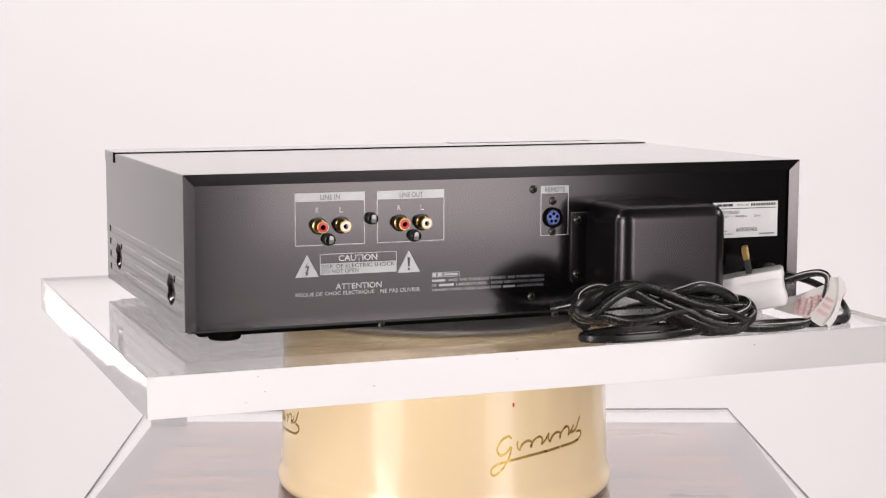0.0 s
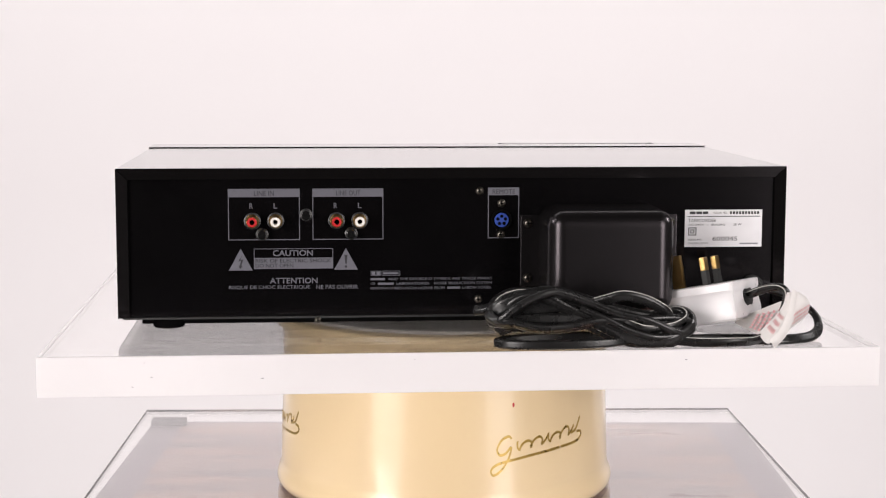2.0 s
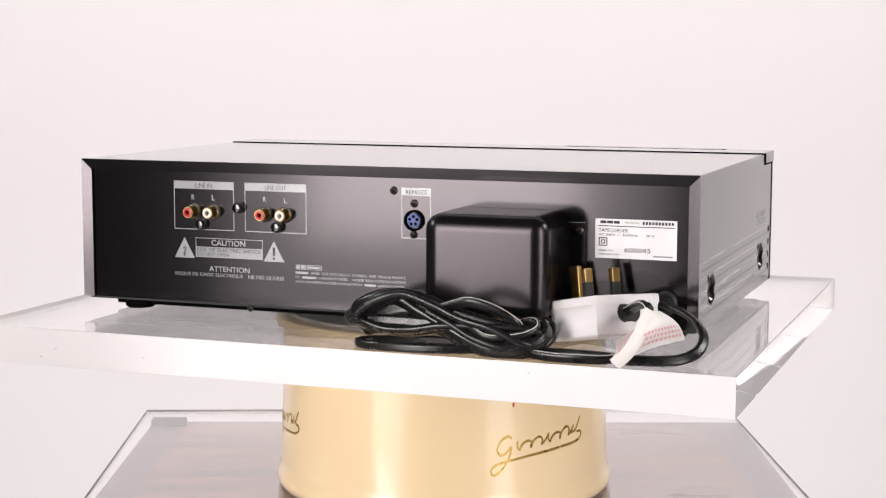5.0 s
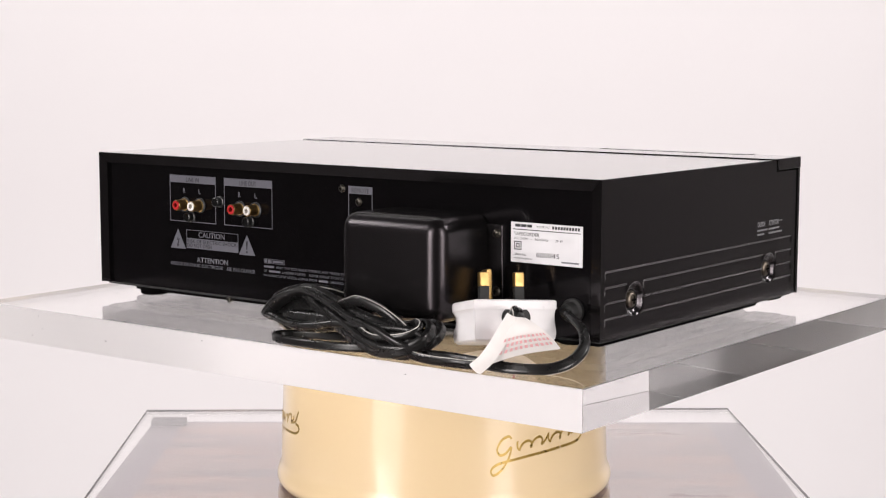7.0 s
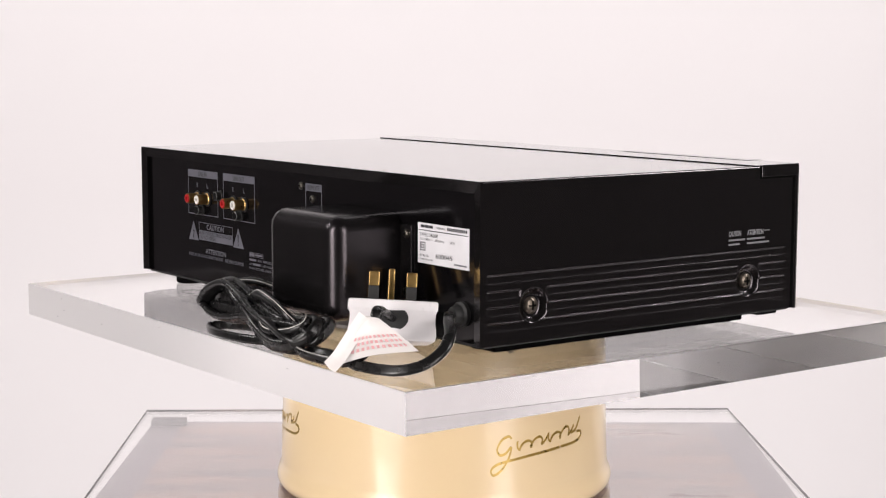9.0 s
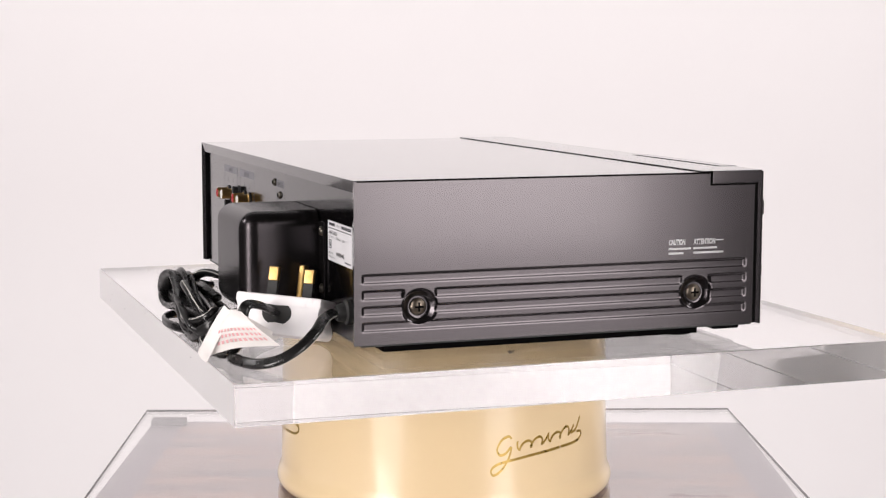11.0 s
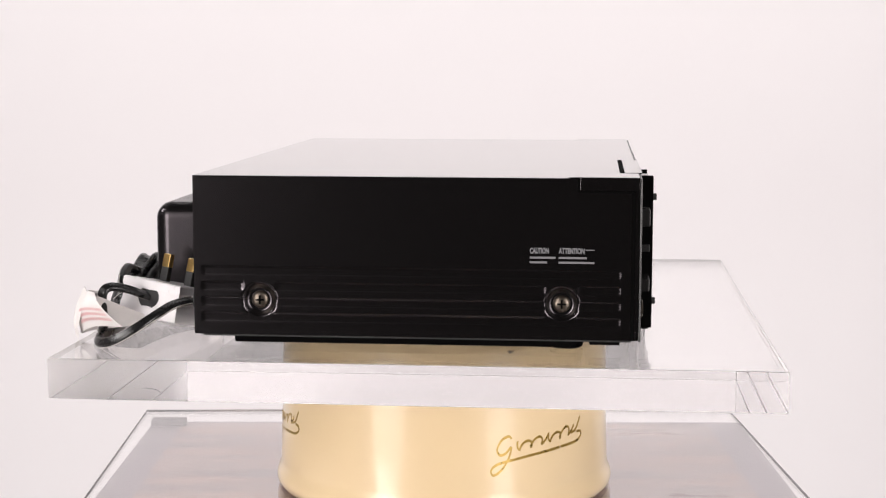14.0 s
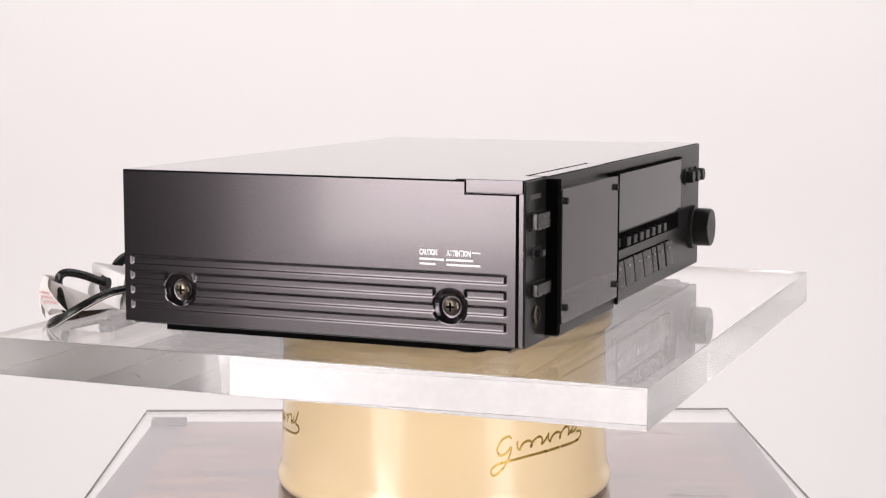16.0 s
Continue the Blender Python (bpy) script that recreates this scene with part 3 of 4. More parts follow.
def connectors(t, rear):
    for x, mat, tone in ((-0.1314, M_RED, "red"), (-0.1167, M_WHITEJ, "white"), (-0.0780, M_RED, "red"), (-0.0633, M_WHITEJ, "white")):
        c = (x - 0.0003, PANEL, 0.0711)
        j = part("phono_jack", lathe(bmesh.new(), [(0.0043, 0.0), (0.0043, 0.0014), (0.0038, 0.0018), (0.0038, 0.0088), (0.0036, 0.0092), (0.0033, 0.0092), (0.0032, 0.0080)], c, "y", 32, -1), M_GOLD, t, "gold-plated phono socket with %s insulator" % tone)
        part("collar", lathe(bmesh.new(), [(0.0054, 0.0), (0.0054, 0.0009), (0.0044, 0.0012), (0.0044, 0.0)], c, "y", 32, -1), M_BLACK, j)
        part("insulator", lathe(bmesh.new(), [(0.0032, 0.0078), (0.0032, 0.0093), (0.0029, 0.0097), (0.0017, 0.0098), (0.0015, 0.0094), (0.0015, 0.0052), (0.0, 0.0052)], c, "y", 32, -1), mat, j)
        part("socket_hole", lathe(bmesh.new(), [(0.00145, 0.0056), (0.0, 0.0056)], c, "y", 16, -1), M_GAP, j)
    for x, z in ((-0.0976, 0.0748), (-0.1256, 0.0626), (-0.0690, 0.0628)):
        b = part("ground_post", lathe(bmesh.new(), [(0.0040, 0.0), (0.0040, 0.0010), (0.0032, 0.0013), (0.0034, 0.0040), (0.0034, 0.0048), (0.0030, 0.0051), (0.0029, 0.0044)], (x, PANEL, z), "y", 28, -1), M_BLACK, t, "black ground post with a glossy head")
        part("polished_head", lathe(bmesh.new(), [(0.0029, 0.0044), (0.0028, 0.0052), (0.0025, 0.0054), (0.0, 0.00541)], (x, PANEL, z), "y", 28, -1), M_POST, b)
    # remote socket
    c = (0.0276, PANEL, 0.0708)
    part("socket_ring", lathe(bmesh.new(), [(0.0068, 0.0), (0.0068, 0.0016), (0.0060, 0.0020), (0.0052, 0.0014), (0.0052, 0.0)], c, "y", 36, -1), M_GAP, t)
    s = part("remote_socket", lathe(bmesh.new(), [(0.0046, 0.0), (0.0046, 0.0012), (0.0042, 0.0016), (0.0, 0.0016)], c, "y", 36, -1), M_BLUE, t, "blue round remote socket")
    for i in range(5):
        a = radians(90 + i * 72)
        part("pin_hole", lathe(bmesh.new(), [(0.0011, 0.0010), (0.0011, 0.0019), (0.0, 0.0019)], (c[0] + 0.0026 * math.cos(a), PANEL, c[2] + 0.0026 * math.sin(a)), "y", 12, -1), M_GAP, s)
    for x, z in ((0.0276, 0.0817), (0.0273, 0.0616), (0.0135, 0.0896), (0.0127, 0.0196)):
        screw((x, PANEL, z), "y", -1, 0.0027, 0.0017, M_SCREW, rear)


def rounded_block(x0, x1, y0, y1, z0, z1, r, seg=6):
    """A block whose rear face (y0) has rounded edges, drawn like a deep-drawn cover."""
    bm = bmesh.new()
    made = bmesh.ops.create_cube(bm, size=1.0)["verts"]
    for v in made:
        v.co = Vector(((x0 + x1) / 2 + v.co.x * (x1 - x0), (y0 + y1) / 2 + v.co.y * (y1 - y0), (z0 + z1) / 2 + v.co.z * (z1 - z0)))
    edges = [e for e in bm.edges if not all(abs(v.co.y - y1) < 1e-6 for v in e.verts)]
    bmesh.ops.bevel(bm, geom=edges, offset=r, segments=seg, affect="EDGES", profile=0.5)
    return bm


def transformer(t):
    tr = part("transformer_cover", rounded_block(0.0515, 0.1310, -0.1770, PANEL - 0.001, 0.0165, 0.0808, 0.0105), M_TRAFO, t, "deep-drawn black transformer cover", 60)
    for x0, x1 in ((0.0400, 0.0535), (0.1290, 0.1420)):
        part("flange", boxed(x0, x1, PANEL - 0.0016, PANEL, 0.0275, 0.0742, 0.0007), M_TRAFO, tr)
    for x in (0.0446, 0.1379):
        for z in (0.0688, 0.0333):
            screw((x, PANEL - 0.0016, z), "y", -1, 0.0030, 0.0020, M_SCREW, tr)


def rating_label(rear):
    x0, x1, z0, z1 = 0.1474, 0.1984, 0.0523, 0.0766
    bm = boxed(x0, x1, -0.0002, 0.0002, z0, z1)
    bmesh.ops.translate(bm, vec=(0, PANEL - 0.0001, 0), verts=bm.verts)
    lab = part("rating_label", bm, M_LABEL, rear, "silver-white rating label")
    y = PANEL - 0.0003
    at = (0, y, 0)
    for r in ((0.1505, 0.1543, 0.0738, 0.0755), (0.1548, 0.1586, 0.0738, 0.0755), (0.1591, 0.1627, 0.0738, 0.0755)):
        bars("maker_word", [r], "rear", at, M_INKDARK, lab)
    for k in range(10):
        bars("model_word", [(0.1770 + k * 0.0020, 0.1784 + k * 0.0020, 0.0737, 0.0755)], "rear", at, M_INKDARK, lab)
    bars("rule", [(0.1490, 0.1970, 0.0720, 0.0725)] + outline(0.1497, 0.1551, 0.0599, 0.0651, 0.0006) + outline(0.1511, 0.1537, 0.0612, 0.0638, 0.0006), "rear", at, M_INKDARK, lab)
    for text, x, z, w, h in (("MODEL NO.", 0.1662, 0.0740, 0.0092, 0.0012), ("TAPECORDER", 0.1496, 0.0686, 0.0185, 0.0021), ("AC 240V  ~  50/60Hz", 0.1496, 0.0662, 0.0245, 0.0014), ("28 W", 0.1795, 0.0662, 0.0052, 0.0014),
                             ("SERIAL NO.", 0.1497, 0.0565, 0.0092, 0.0012), ("600045", 0.1657, 0.0563, 0.0166, 0.0028), ("MADE IN JAPAN", 0.1497, 0.0540, 0.0130, 0.0013)):
        lettering(text, "rear", (x, y, z), w, h, M_INKDARK, lab)
    bars("small_print", [(0.1838, 0.1960, 0.0540, 0.0549)], "rear", at, M_INK, lab)


def front(t):
    F = 0.1360
    bez = part("front_panel", boxed(X0, X1, YF + 0.0002, F, ZB - 0.001, ZT, 0.0006), M_FRONT, t, "glossy black brushed front panel")
    part("top_trim", boxed(X0 - 0.0002, X1 + 0.0002, 0.0930, YF, ZT + 0.0001, ZT + 0.0007, 0.0003), M_CASE, t)
    part("corner_trim", boxed(X1 - 0.001, X1 + 0.0009, 0.0997, YF, 0.0978, ZT + 0.0006, 0.0004), M_CASE, t)
    # Proud black strips draw the shade inside the corner grooves.
    part("corner_groove_shade", boxed(X1 - 0.001, X1 + 0.0003, 0.1300, 0.1319, ZB, 0.0965), M_GAP, t)
    part("corner_groove_shade", boxed(X1 - 0.001, X1 + 0.0003, 0.0985, 0.1319, 0.0966, 0.0976), M_GAP, t)
    part("corner_groove_shade", boxed(X1 - 0.001, X1 + 0.0003, 0.0986, 0.0995, 0.0977, ZT), M_GAP, t)
    part("corner_trim", boxed(X0 - 0.0009, X0 + 0.001, 0.0997, YF, 0.0978, ZT + 0.0006, 0.0004), M_CASE, t)
    # lid slot on the top edge
    part("lid_slot", boxed(0.0545, 0.1785, 0.1232, F + 0.0004, ZT + 0.0003, ZT + 0.00075), M_GAP, bez)
    part("lid_edge", boxed(0.0570, 0.1760, 0.1262, F + 0.0006, ZT + 0.0006, ZT + 0.00085), M_CASE, bez, "smoked top edge of the cassette lid")
    # switches beside the lid
    for name, x0, x1, z0, z1, p in (("power_button", 0.1830, 0.2060, 0.0765, 0.0862, 0.0050), ("eject_button", 0.1800, 0.2050, 0.0378, 0.0452, 0.0050)):
        b = part(name, boxed(x0, x1, F - 0.001, F + p, z0, z1, 0.0007), M_KEY, bez)
        part("surround", boxed(x0 - 0.0012, x1 + 0.0008, F - 0.0005, F + 0.0005, z0 - 0.0008, z1 + 0.0008, 0.0003), M_RUBBER, b)
    part("timer_switch", boxed(0.1915, 0.1975, F - 0.001, F + 0.005, 0.0605, 0.0645, 0.0005), M_BLACK, bez)
    part("switch_slot", boxed(0.1865, 0.2025, F - 0.0005, F + 0.0004, 0.0590, 0.0660, 0.0002), M_RUBBER, bez)
    j = part("headphone_jack", lathe(bmesh.new(), [(0.0054, 0.0), (0.0054, 0.0010), (0.0046, 0.0016), (0.0034, 0.0014), (0.0032, 0.0), (0, 0)], (0.1945, F, 0.0262), "y", 32), M_BRONZE, bez, "brass-ringed headphone socket")
    part("jack_hole", lathe(bmesh.new(), [(0.0032, 0.0004), (0, 0.0004)], (0.1945, F, 0.0262), "y", 24), M_RUBBER, j)
    bars("maker_mark", [(-0.2065, -0.1870, 0.0940, 0.0968)], "front", (0, F, 0), M_DIMINK, bez)
    # cassette lid
    part("lid_rail", boxed(0.1705, 0.1765, F - 0.001, F + 0.0075, 0.0115, 0.1040, 0.0005), M_GAP, bez)
    lid = part("cassette_lid", boxed(0.0490, 0.1695, F - 0.0005, F + 0.0078, 0.0168, 0.0975, 0.0006), M_DOOR, bez, "smoked cassette compartment lid")
    for x, z in ((0.1640, 0.0905), (0.0560, 0.0905), (0.0560, 0.0265), (0.1640, 0.0265)):
        part("lid_screw", lathe(bmesh.new(), [(0, 0.0022), (0.0018, 0.0021), (0.0021, 0.0017), (0.0021, -0.001)], (x, F + 0.0078, z), "y", 20), M_RUBBER, lid)
    part("lower_strip", boxed(0.0490, 0.1695, F - 0.0005, F + 0.0060, 0.0095, 0.0164, 0.0005), M_FRONT, bez)
    # display and its surround
    part("display_window", boxed(-0.1480, 0.0370, F - 0.0005, F + 0.0022, 0.0580, 0.0968, 0.0004), M_WINDOW, bez, "large dark glossy display window")
    # Solid black strips in place of the shade in the gaps round the window.
    part("window_side_shade", boxed(0.0450, 0.0489, F - 0.0005, F + 0.0077, 0.0120, 0.0988), M_GAP, bez)
    part("window_top_shade", boxed(-0.1480, 0.0449, F - 0.0005, F + 0.0026, 0.0971, 0.0986), M_GAP, bez)
    part("button_strip", boxed(-0.1480, 0.0400, F - 0.0005, F + 0.0006, 0.0440, 0.0560, 0.0002), M_GAP, bez)
    x = 0.0370
    for i, w in enumerate((0.0075, 0.0075, 0.010, 0.009, 0.009, 0.010, 0.009, 0.009, 0.009)):
        part("small_button", boxed(x - w, x, F, F + (0.0022 if i < 2 else 0.0050), 0.0470, 0.0530, 0.0005), M_BLACK, bez)
        x -= w + (0.0008 if i == 0 else 0.0065 if i in (1, 4) else 0.0075)
    # black bed added to give the shade between the keys
    part("key_bed", boxed(-0.1180, 0.0372, F - 0.0004, F + 0.0004, 0.0179, 0.0377, 0.0002), M_GAP, bez)
    x = 0.0360
    for w in (0.0235, 0.0235, 0.0235, 0.0235, 0.0120, 0.0200, 0.0200):
        bm = boxed(x - w, x, F - 0.0005, F + 0.0040, 0.0185, 0.0370, 0.0009)
        for v in bm.verts:
            if v.co.y > F and v.co.z > 0.028:
                v.co.y -= 0.0020
        k = part("transport_key", bm, M_KEY, bez)
        part("key_mark", boxed(x - w / 2 - 0.001, x - w / 2 + 0.001, F + 0.0025, F + 0.0035, 0.0315, 0.0328), M_INKLIGHT, k)
        x -= w + (0.0012 if w > 0.0205 else 0.0034)
    k = part("level_knob", lathe(bmesh.new(), [(0.0172, 0.0), (0.0172, 0.0030), (0.0150, 0.0036), (0.0148, 0.0150), (0.0141, 0.0160), (0.0, 0.0160)], (-0.1960, F, 0.0398), "y", 64), M_BLACK, bez, "large black level knob")
    part("index_line", boxed(-0.1964, -0.1956, F + 0.0070, F + 0.0148, 0.0545, 0.0549), M_INKLIGHT, k)
    for x in (-0.1700, -0.1870, -0.2040):
        part("trim_knob", lathe(bmesh.new(), [(0.0062, 0.0), (0.0062, 0.0012), (0.0049, 0.0015), (0.0047, 0.0068), (0.0042, 0.0073), (0, 0.0073)], (x, F, 0.0815), "y", 32), M_BLACK, bez)
    for r in ((0.155, 0.175, 0.0915, 0.0923), (0.192, 0.207, 0.0915, 0.0923), (0.180, 0.205, 0.0605, 0.0613), (0.130, 0.150, 0.0120, 0.0128)):
        bars("panel_print", [r], "front", (0, F, 0), M_DIMINK, bez)


# ---- mains cord with plug and paper tag ----
def flex(name, points, parent, w=0.0034, h=0.0021, roll=0.0, roll_end=None, trace=1, closed=False, steps=12):
    """Twin flex: a flat figure-of-eight cord with a white trace along one edge."""
    line = glide(points, steps, closed)
    prof = []
    for i in range(16):
        a = i * math.tau / 16
        u, v = math.cos(a), math.sin(a)
        prof.append((w * u, h * v * (0.72 + 0.28 * min(1, abs(u) * 2.2)) * 1.15))
    bm = sweep(bmesh.new(), line, prof, roll=roll, roll_end=roll_end, closed=closed)
    c = part(name, bm, M_CORD, parent, smooth=70)
    if trace:
        edge = [(trace * w * 0.93 + a, b) for a, b in oval(0.00036, 0.00040, 8)]
        part("white_trace", sweep(bmesh.new(), line, edge, roll=roll, roll_end=roll_end, closed=closed), M_TRACE, c, smooth=70)
    return c


def mains_cord():
    t = thing("mains_cord", "coiled black mains cord with white plug and paper tag", "mains cord", (0, 0, Z0))
    part("strain_relief", lathe(bmesh.new(), [(0.0074, 0.0), (0.0074, 0.0025), (0.0058, 0.0036), (0.0052, 0.0072), (0.0044, 0.0084), (0, 0.0084)], (0.1925, PANEL, 0.0265), "y", 28, -1), M_RUBBER, t)
    e = radians(90)
    # from the deck round the corner of the slab to the coil
    flex("cord_run", [(0.1925, -0.1370, 0.0265), (0.2040, -0.1460, 0.0252), (0.2165, -0.1545, 0.0200), (0.2235, -0.1650, 0.0130), (0.2225, -0.1765, 0.0065), (0.2150, -0.1865, 0.0032), (0.2035, -0.1930, 0.0026), (0.1880, -0.1965, 0.0028), (0.1700, -0.1940, 0.0030), (0.1500, -0.1930, 0.0032), (0.1340, -0.1950, 0.0036), (0.1150, -0.1930, 0.0070), (0.0980, -0.1880, 0.0110)], t, roll=0.35, roll_end=0.3, trace=-1)
    # from the plug, down through the tag and back beside the first run
    flex("cord_run", [(0.1760, -0.1650, 0.0255), (0.1800, -0.1705, 0.0275), (0.1870, -0.1790, 0.0320), (0.1935, -0.1875, 0.0342), (0.1970, -0.1915, 0.0310), (0.1950, -0.1925, 0.0210), (0.1890, -0.1940, 0.0100), (0.1770, -0.1985, 0.0034), (0.1600, -0.2040, 0.0032), (0.1380, -0.2030, 0.0032), (0.1180, -0.1980, 0.0050), (0.0960, -0.1900, 0.0090)], t, roll=0.5, roll_end=0.2, trace=1)
    # low ring lying at the slab's edge
    ring = [(0.0600 + 0.0430 * math.cos(a), -0.1940 + 0.0170 * math.sin(a), 0.0036 + 0.0010 * math.sin(a + 2)) for a in (i * math.tau / 14 for i in range(14))]
    flex("coil_ring", ring, t, w=0.0028, h=0.0016, roll=e, trace=0, closed=True)
    # the bundle: flat strands tied in an overhand knot, a leaf over its middle and a round end beside the plug
    outer = [(0.0625, -0.1800, 0.0155), (0.1014, -0.1800, 0.0144), (0.1271, -0.1840, 0.0201), (0.1360, -0.1900, 0.0181), (0.1358, -0.2000, 0.0120), (0.1233, -0.2080, 0.0056), (0.1056, -0.2085, 0.0044), (0.0903, -0.2080, 0.0096), (0.0759, -0.2060, 0.0163),
             (0.0596, -0.2040, 0.0238), (0.0468, -0.2030, 0.0305), (0.0350, -0.2000, 0.0306), (0.0237, -0.1960, 0.0242), (0.0168, -0.1900, 0.0166), (0.0233, -0.1830, 0.0131), (0.0404, -0.1780, 0.0136), (0.0595, -0.1780, 0.0142)]
    wrap_round = [(0.0187, -0.2060, 0.0169), (0.0277, -0.2090, 0.0252), (0.0405, -0.2090, 0.0320), (0.0525, -0.2070, 0.0340), (0.0695, -0.2070, 0.0287), (0.0877, -0.2090, 0.0216), (0.1065, -0.2100, 0.0170), (0.1237, -0.2070, 0.0093),
                  (0.1327, -0.1970, 0.0066), (0.1293, -0.1880, 0.0089), (0.1005, -0.1820, 0.0122), (0.0549, -0.1800, 0.0133), (0.0266, -0.1840, 0.0180), (0.0153, -0.1920, 0.0198)]
    leaf = [(0.0719, -0.2000, 0.0269), (0.0837, -0.2050, 0.0310), (0.0937, -0.2080, 0.0335), (0.1077, -0.2070, 0.0300), (0.1195, -0.2030, 0.0228), (0.1197, -0.1950, 0.0173), (0.1094, -0.1880, 0.0164), (0.0796, -0.1850, 0.0183), (0.0412, -0.1850, 0.0218),
            (0.0224, -0.1850, 0.0208), (0.0141, -0.1920, 0.0198), (0.0166, -0.2000, 0.0174), (0.0368, -0.2050, 0.0194), (0.0706, -0.2050, 0.0189), (0.1002, -0.2070, 0.0168)]
    under = [(0.0202, -0.1830, 0.0196), (0.0138, -0.1930, 0.0186), (0.0169, -0.2040, 0.0166), (0.0260, -0.2090, 0.0170), (0.0402, -0.2105, 0.0138), (0.0576, -0.2090, 0.0141), (0.0768, -0.2080, 0.0173), (0.1050, -0.2050, 0.0177), (0.1270, -0.2000, 0.0174),
             (0.1355, -0.1960, 0.0128), (0.1289, -0.2030, 0.0081), (0.1118, -0.2090, 0.0070), (0.0956, -0.2090, 0.0113), (0.0825, -0.2080, 0.0178), (0.0667, -0.2050, 0.0244)]
    over = [(0.0365, -0.1780, 0.0192), (0.0232, -0.1830, 0.0205), (0.0160, -0.1900, 0.0191), (0.0192, -0.1960, 0.0244), (0.0317, -0.1990, 0.0299), (0.0480, -0.2000, 0.0329), (0.0646, -0.2010, 0.0295), (0.0828, -0.2030, 0.0234), (0.1055, -0.2040, 0.0183), (0.1241, -0.2020, 0.0150)]
    eye_loop = [(0.0843, -0.2000, 0.0204), (0.0974, -0.2090, 0.0151), (0.1083, -0.2105, 0.0124), (0.1241, -0.2060, 0.0142), (0.1314, -0.1990, 0.0178), (0.1281, -0.1930, 0.0203), (0.1143, -0.1860, 0.0170), (0.0805, -0.1830, 0.0155)]
    behind = [(0.0130, -0.1930, 0.0190), (0.0180, -0.1840, 0.0275), (0.0310, -0.1770, 0.0315), (0.0480, -0.1680, 0.0285), (0.0640, -0.1600, 0.0200), (0.0740, -0.1590, 0.0100), (0.0830, -0.1650, 0.0040)]
    tail = [(0.0700, -0.1800, 0.0200), (0.0450, -0.1840, 0.0240), (0.0230, -0.1830, 0.0235), (0.0120, -0.1760, 0.0205), (0.0070, -0.1710, 0.0190)]

    def beside(points, dx=0.0, dy=0.0, dz=0.0):
        """The same course drawn closer to the bundle's middle line, and shifted."""
        return [(x + dx, -0.1970 + (y + 0.1970) * 0.75 + dy, max(0.0030, z + dz)) for x, y, z in points]

    for points, w, r0, r1, side in ((beside(outer), 0.0042, 0.5, 0.9, 0), (beside(outer, -0.001, 0.004, -0.0030), 0.0040, 0.7, 0.6, 0), (beside(outer, 0.002, 0.007, -0.001), 0.0036, 0.9, 0.5, 0),
                                    (beside(leaf, 0, 0, -0.001), 0.0036, 1.1, 0.7, 1), (beside(under), 0.0046, 0.8, 0.4, 0), (beside(under, 0.002, 0.005, -0.002), 0.0040, 0.5, 0.8, 0),
                                    (beside(over), 0.0052, 0.4, 0.8, 0), (beside(over, -0.001, 0.005, -0.002), 0.0044, 0.6, 0.7, 0), (beside(over, 0.006, -0.001, -0.006), 0.0050, 0.4, 0.9, 0), (beside(over, 0.004, 0.004, -0.010), 0.0044, 0.4, 0.9, 0),
                                    (beside(eye_loop), 0.0036, 0.9, 0.6, 1), (behind, 0.0030, 0.9, 0.7, 1), (tail, 0.0034, 0.3, 0.8, 0)):
        flex("coil_strand", points, t, w=w, h=0.0024, roll=r0, roll_end=r1, trace=side)
    flex("coil_strand", beside(wrap_round), t, w=0.0050, h=0.0024, roll=0.5, trace=0, closed=True)
    plug(t)
    tag(t)
    return t


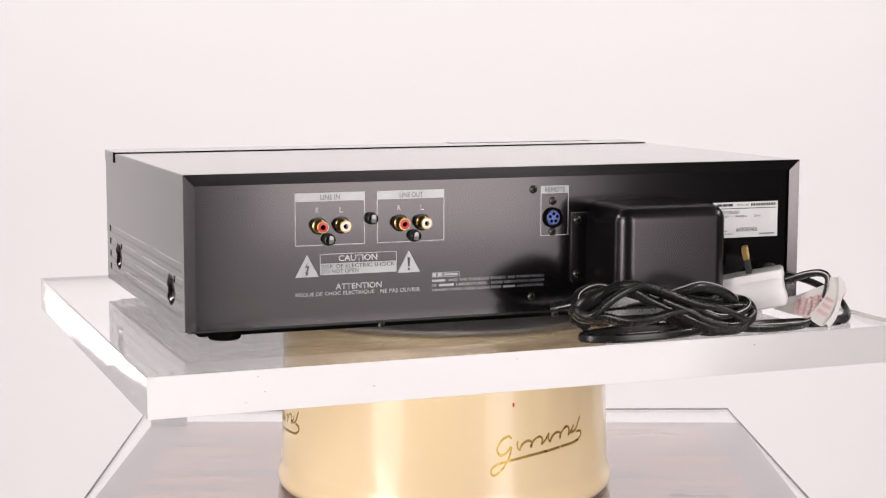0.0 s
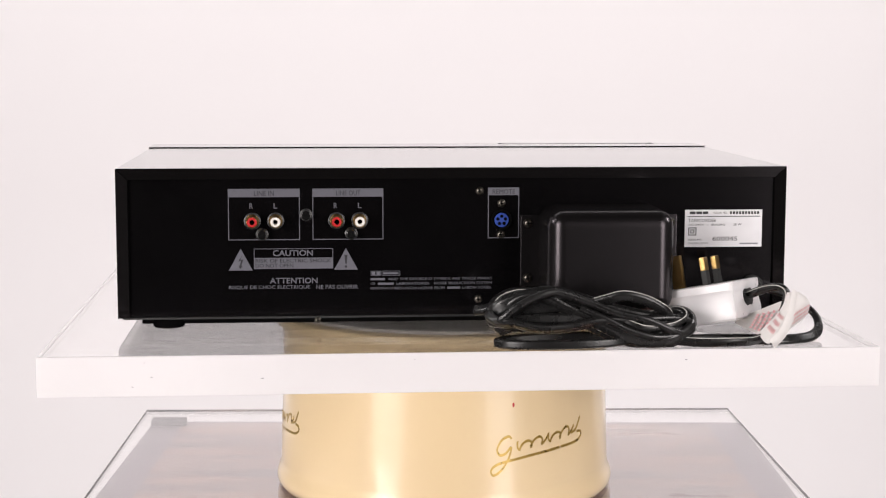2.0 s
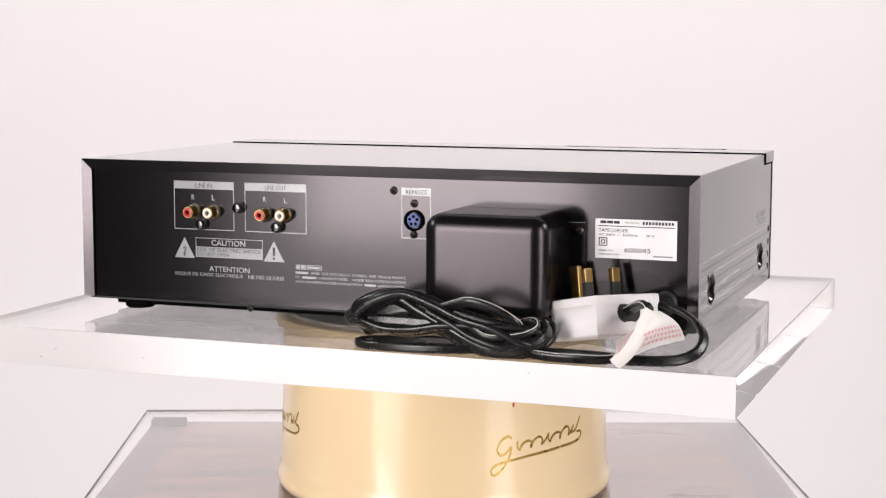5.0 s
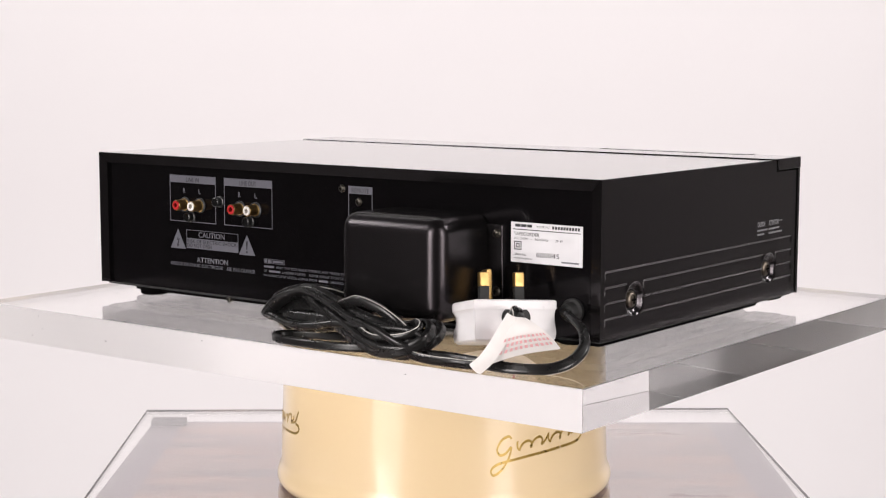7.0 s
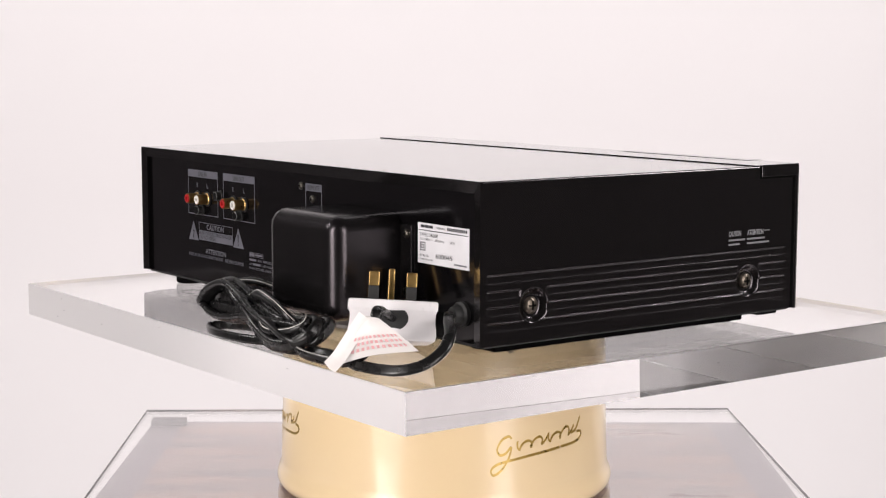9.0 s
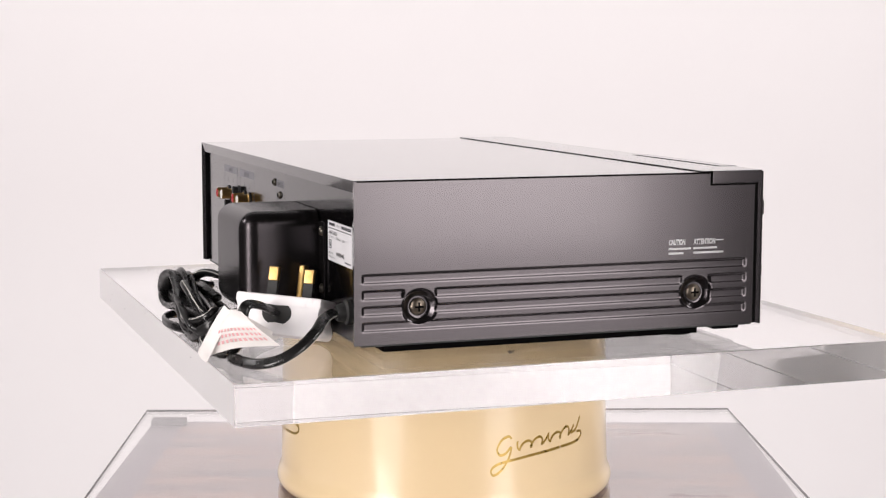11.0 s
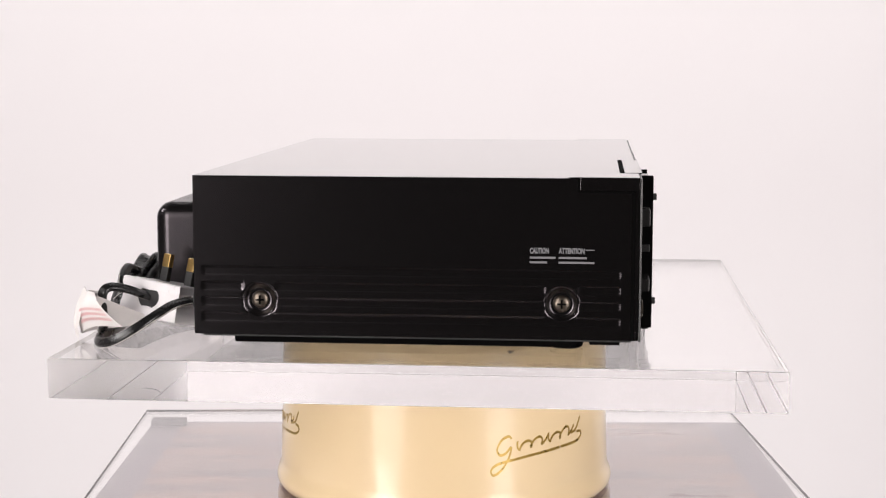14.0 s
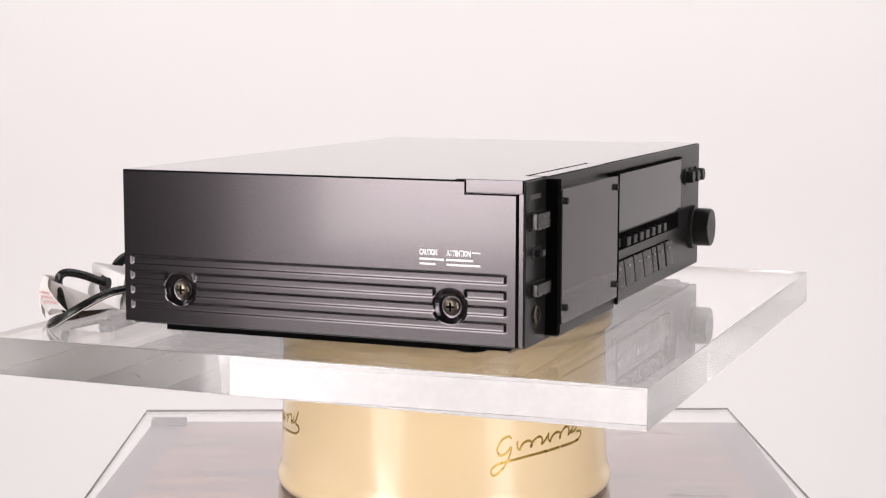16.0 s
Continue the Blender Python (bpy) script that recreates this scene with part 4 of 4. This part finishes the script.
def plug(t):
    """Three-pin plug lying with its pins up, leaning on the coil; the cord leaves towards the slab's corner."""
    # plug space: y towards the earth pin, cord leaves at -y; x across; z up along the pins
    m = Matrix.Translation((0.1522, -0.1501, 0.0300)) @ Matrix.Rotation(radians(58), 4, "Z") @ Matrix.Rotation(radians(-12), 4, "X") @ Matrix.Rotation(radians(3.5), 4, "Y")

    def outline_at(k):
        pts = []
        for x, y in ((-0.0250, -0.0260), (-0.0215, -0.0310), (0.0215, -0.0310), (0.0250, -0.0260), (0.0250, 0.0060), (0.0150, 0.0230), (0.0080, 0.0262), (-0.0080, 0.0262), (-0.0150, 0.0230), (-0.0250, 0.0060)):
            pts.append((x * k, y * k))
        return [(p.x, p.y) for p in glide([(a, b, 0) for a, b in pts], 4, True)]

    bm = bmesh.new()
    rings = []
    # flange, finger grips pressed into both sides, fuller foot
    for k, z, grip in ((0.97, 0.0, 1.0), (1.0, -0.0008, 1.0), (1.0, -0.0050, 1.0), (0.985, -0.0058, 0.98), (0.975, -0.0075, 0.95), (0.975, -0.0105, 0.925), (0.975, -0.0140, 0.945), (0.985, -0.0165, 0.98), (0.985, -0.0200, 1.0), (0.96, -0.0228, 1.0), (0.90, -0.0240, 1.0)):
        rings.append([bm.verts.new((x * (grip if abs(y) < 0.021 else 1.0 - (1.0 - grip) * 0.3), y, z)) for x, y in outline_at(k)])
    for a, b in zip(rings, rings[1:]):
        for i in range(len(a)):
            j = (i + 1) % len(a)
            bm.faces.new((a[i], a[j], b[j], b[i]))
    bm.faces.new(rings[0])
    bm.faces.new(list(reversed(rings[-1])))
    bmesh.ops.transform(bm, matrix=m, verts=bm.verts)
    body = part("plug", bm, M_PLUG, t, "white moulded three-pin plug", 35)
    bm = lathe(bmesh.new(), [(0.0, 0.0011), (0.0072, 0.0011), (0.0076, -0.002)], (0.0, -0.0300, -0.0105), "y", 24, -1)
    bmesh.ops.transform(bm, matrix=m @ Matrix.Diagonal((1.25, 1, 1, 1)), verts=bm.verts)
    part("cord_entry", bm, M_RUBBER, body)
    for x in (-0.0111, 0.0111):
        bm = boxed(x - 0.0032, x + 0.0032, -0.0112, -0.0072, 0.009, 0.0177, 0.0008)
        bmesh.ops.transform(bm, matrix=m, verts=bm.verts)
        p = part("pin", bm, M_BRASS, body, "brass pin with black sleeve")
        bm = boxed(x - 0.0031, x + 0.0031, -0.0111, -0.0073, -0.001, 0.0092, 0.0005)
        bmesh.ops.transform(bm, matrix=m, verts=bm.verts)
        part("sleeve", bm, M_RUBBER, p)
    bm = boxed(-0.0020, 0.0020, 0.0090, 0.0170, -0.001, 0.0212, 0.0009)
    bmesh.ops.transform(bm, matrix=m, verts=bm.verts)
    part("earth_pin", bm, M_BRASS, body)


def tag(t):
    """A paper strip folded round the cord like a cone."""
    bm = bmesh.new()
    n, k = 24, 8
    rows = []
    tops = glide([(0.1965, -0.1935, 0.0320), (0.1965, -0.1985, 0.0325), (0.2010, -0.1995, 0.0328), (0.2040, -0.1945, 0.0320)], 8)
    lows = glide([(0.1785, -0.1965, 0.0070), (0.1815, -0.2105, 0.0030), (0.2000, -0.1960, 0.0105), (0.2145, -0.1746, 0.0128)], 8)
    for i in range(n + 1):
        top, low = tops[i], lows[i]
        rows.append([top.lerp(low, j / k) + Vector((0.0035, -0.0035, 0.002)) * math.sin(j / k * math.pi) for j in range(k + 1)])
    vs = [[bm.verts.new(p) for p in r] for r in rows]
    for a, b in zip(vs, vs[1:]):
        for j in range(k):
            bm.faces.new((a[j], a[j + 1], b[j + 1], b[j]))
    finish(bm)
    bmesh.ops.solidify(bm, geom=bm.faces[:], thickness=0.0003)
    g = part("paper_tag", bm, M_TAG, t, "white paper safety tag with faded red print", 60)
    # inner tail of the strip, lying back towards the plug
    bm = bmesh.new()
    rows_in = []
    for i in range(9):
        q = i / 8
        a, b = Vector((0.1716, -0.1669, 0.0085)).lerp(Vector((0.1830, -0.2110, 0.0040)), q), Vector((0.1740, -0.1640, 0.0110)).lerp(Vector((0.2040, -0.1930, 0.0300)), q)
        rows_in.append([bm.verts.new(a.lerp(b, j / 5) + Vector((0.0015, 0.002, -0.0015)) * math.sin(j / 5 * math.pi) * q) for j in range(6)])
    for a, b in zip(rows_in, rows_in[1:]):
        for j in range(5):
            bm.faces.new((a[j], a[j + 1], b[j + 1], b[j]))
    finish(bm)
    bmesh.ops.solidify(bm, geom=bm.faces[:], thickness=0.0003)
    part("inner_tail", bm, M_TAG, g, smooth=60)
    bm = bmesh.new()
    for q in (0.42, 0.52, 0.62, 0.72, 0.82):
        a, b = Vector((0.1716, -0.1669, 0.0085)).lerp(Vector((0.1830, -0.2110, 0.0040)), q), Vector((0.1740, -0.1640, 0.0110)).lerp(Vector((0.2040, -0.1930, 0.0300)), q)
        out = Vector((-0.75, -0.55, 0.35)).normalized() * 0.0011
        for j in range(1, 7):
            c0, c1 = a.lerp(b, j * 0.11), a.lerp(b, j * 0.11 + 0.075)
            w = Vector((0.00035, -0.0013, -0.0001))
            bm.faces.new([bm.verts.new(p + out) for p in (c0 - w, c1 - w, c1 + w, c0 + w)])
    part("red_print", bm, M_TAGINK, g)
    # turned-over band along one edge of the tag
    bm = bmesh.new()
    band = glide([(0.2000, -0.2005, 0.0330), (0.1980, -0.2040, 0.0270), (0.1950, -0.2080, 0.0190), (0.1895, -0.2115, 0.0095), (0.1825, -0.2130, 0.0030)], 6)
    sweep(bm, band, [(0.0042, -0.00015), (0.0022, 0.0006), (0.0, 0.0009), (-0.0022, 0.0006), (-0.0042, -0.00015), (-0.0022, 0.0003), (0.0, 0.0006), (0.0022, 0.0003)], up=(0.75, -0.6, 0.3))
    part("folded_band", bm, M_TAG, g, smooth=60)
    bm = bmesh.new()
    for i0, i1, j0, j1 in [(i, i + 1, j, j + 1) for i in [k for k in range(2, n - 1) if not 7 <= k <= 11] for j in (4, 5, 6)]:
        p = [rows[i0][j0], rows[i1][j0], rows[i1][j1], rows[i0][j1]]
        c = sum(p, Vector()) / 4
        nrm = (p[1] - p[0]).cross(p[3] - p[0]).normalized()
        nrm = nrm if nrm.dot(Vector((0.7, -0.7, 0.2))) > 0 else -nrm
        for lift in (0.0005, -0.0005):
            bm.faces.new([bm.verts.new(c + (v - c) * 0.55 + nrm * lift) for v in p])
    part("red_print", bm, M_TAGINK, g)


studio()
plinth()
drum()
SLAB = slab()
DECK = tape_deck()
CORD = mains_cord()


def motions():
    """The slab, the deck and its cord turn together at one even rate."""
    for ob in (SLAB, DECK, CORD):
        walk(ob, [(float(s), pose(0, 0, Z0, 0, 0, 21.20 - 8.3135 * s)) for s in range(17)])


motions()
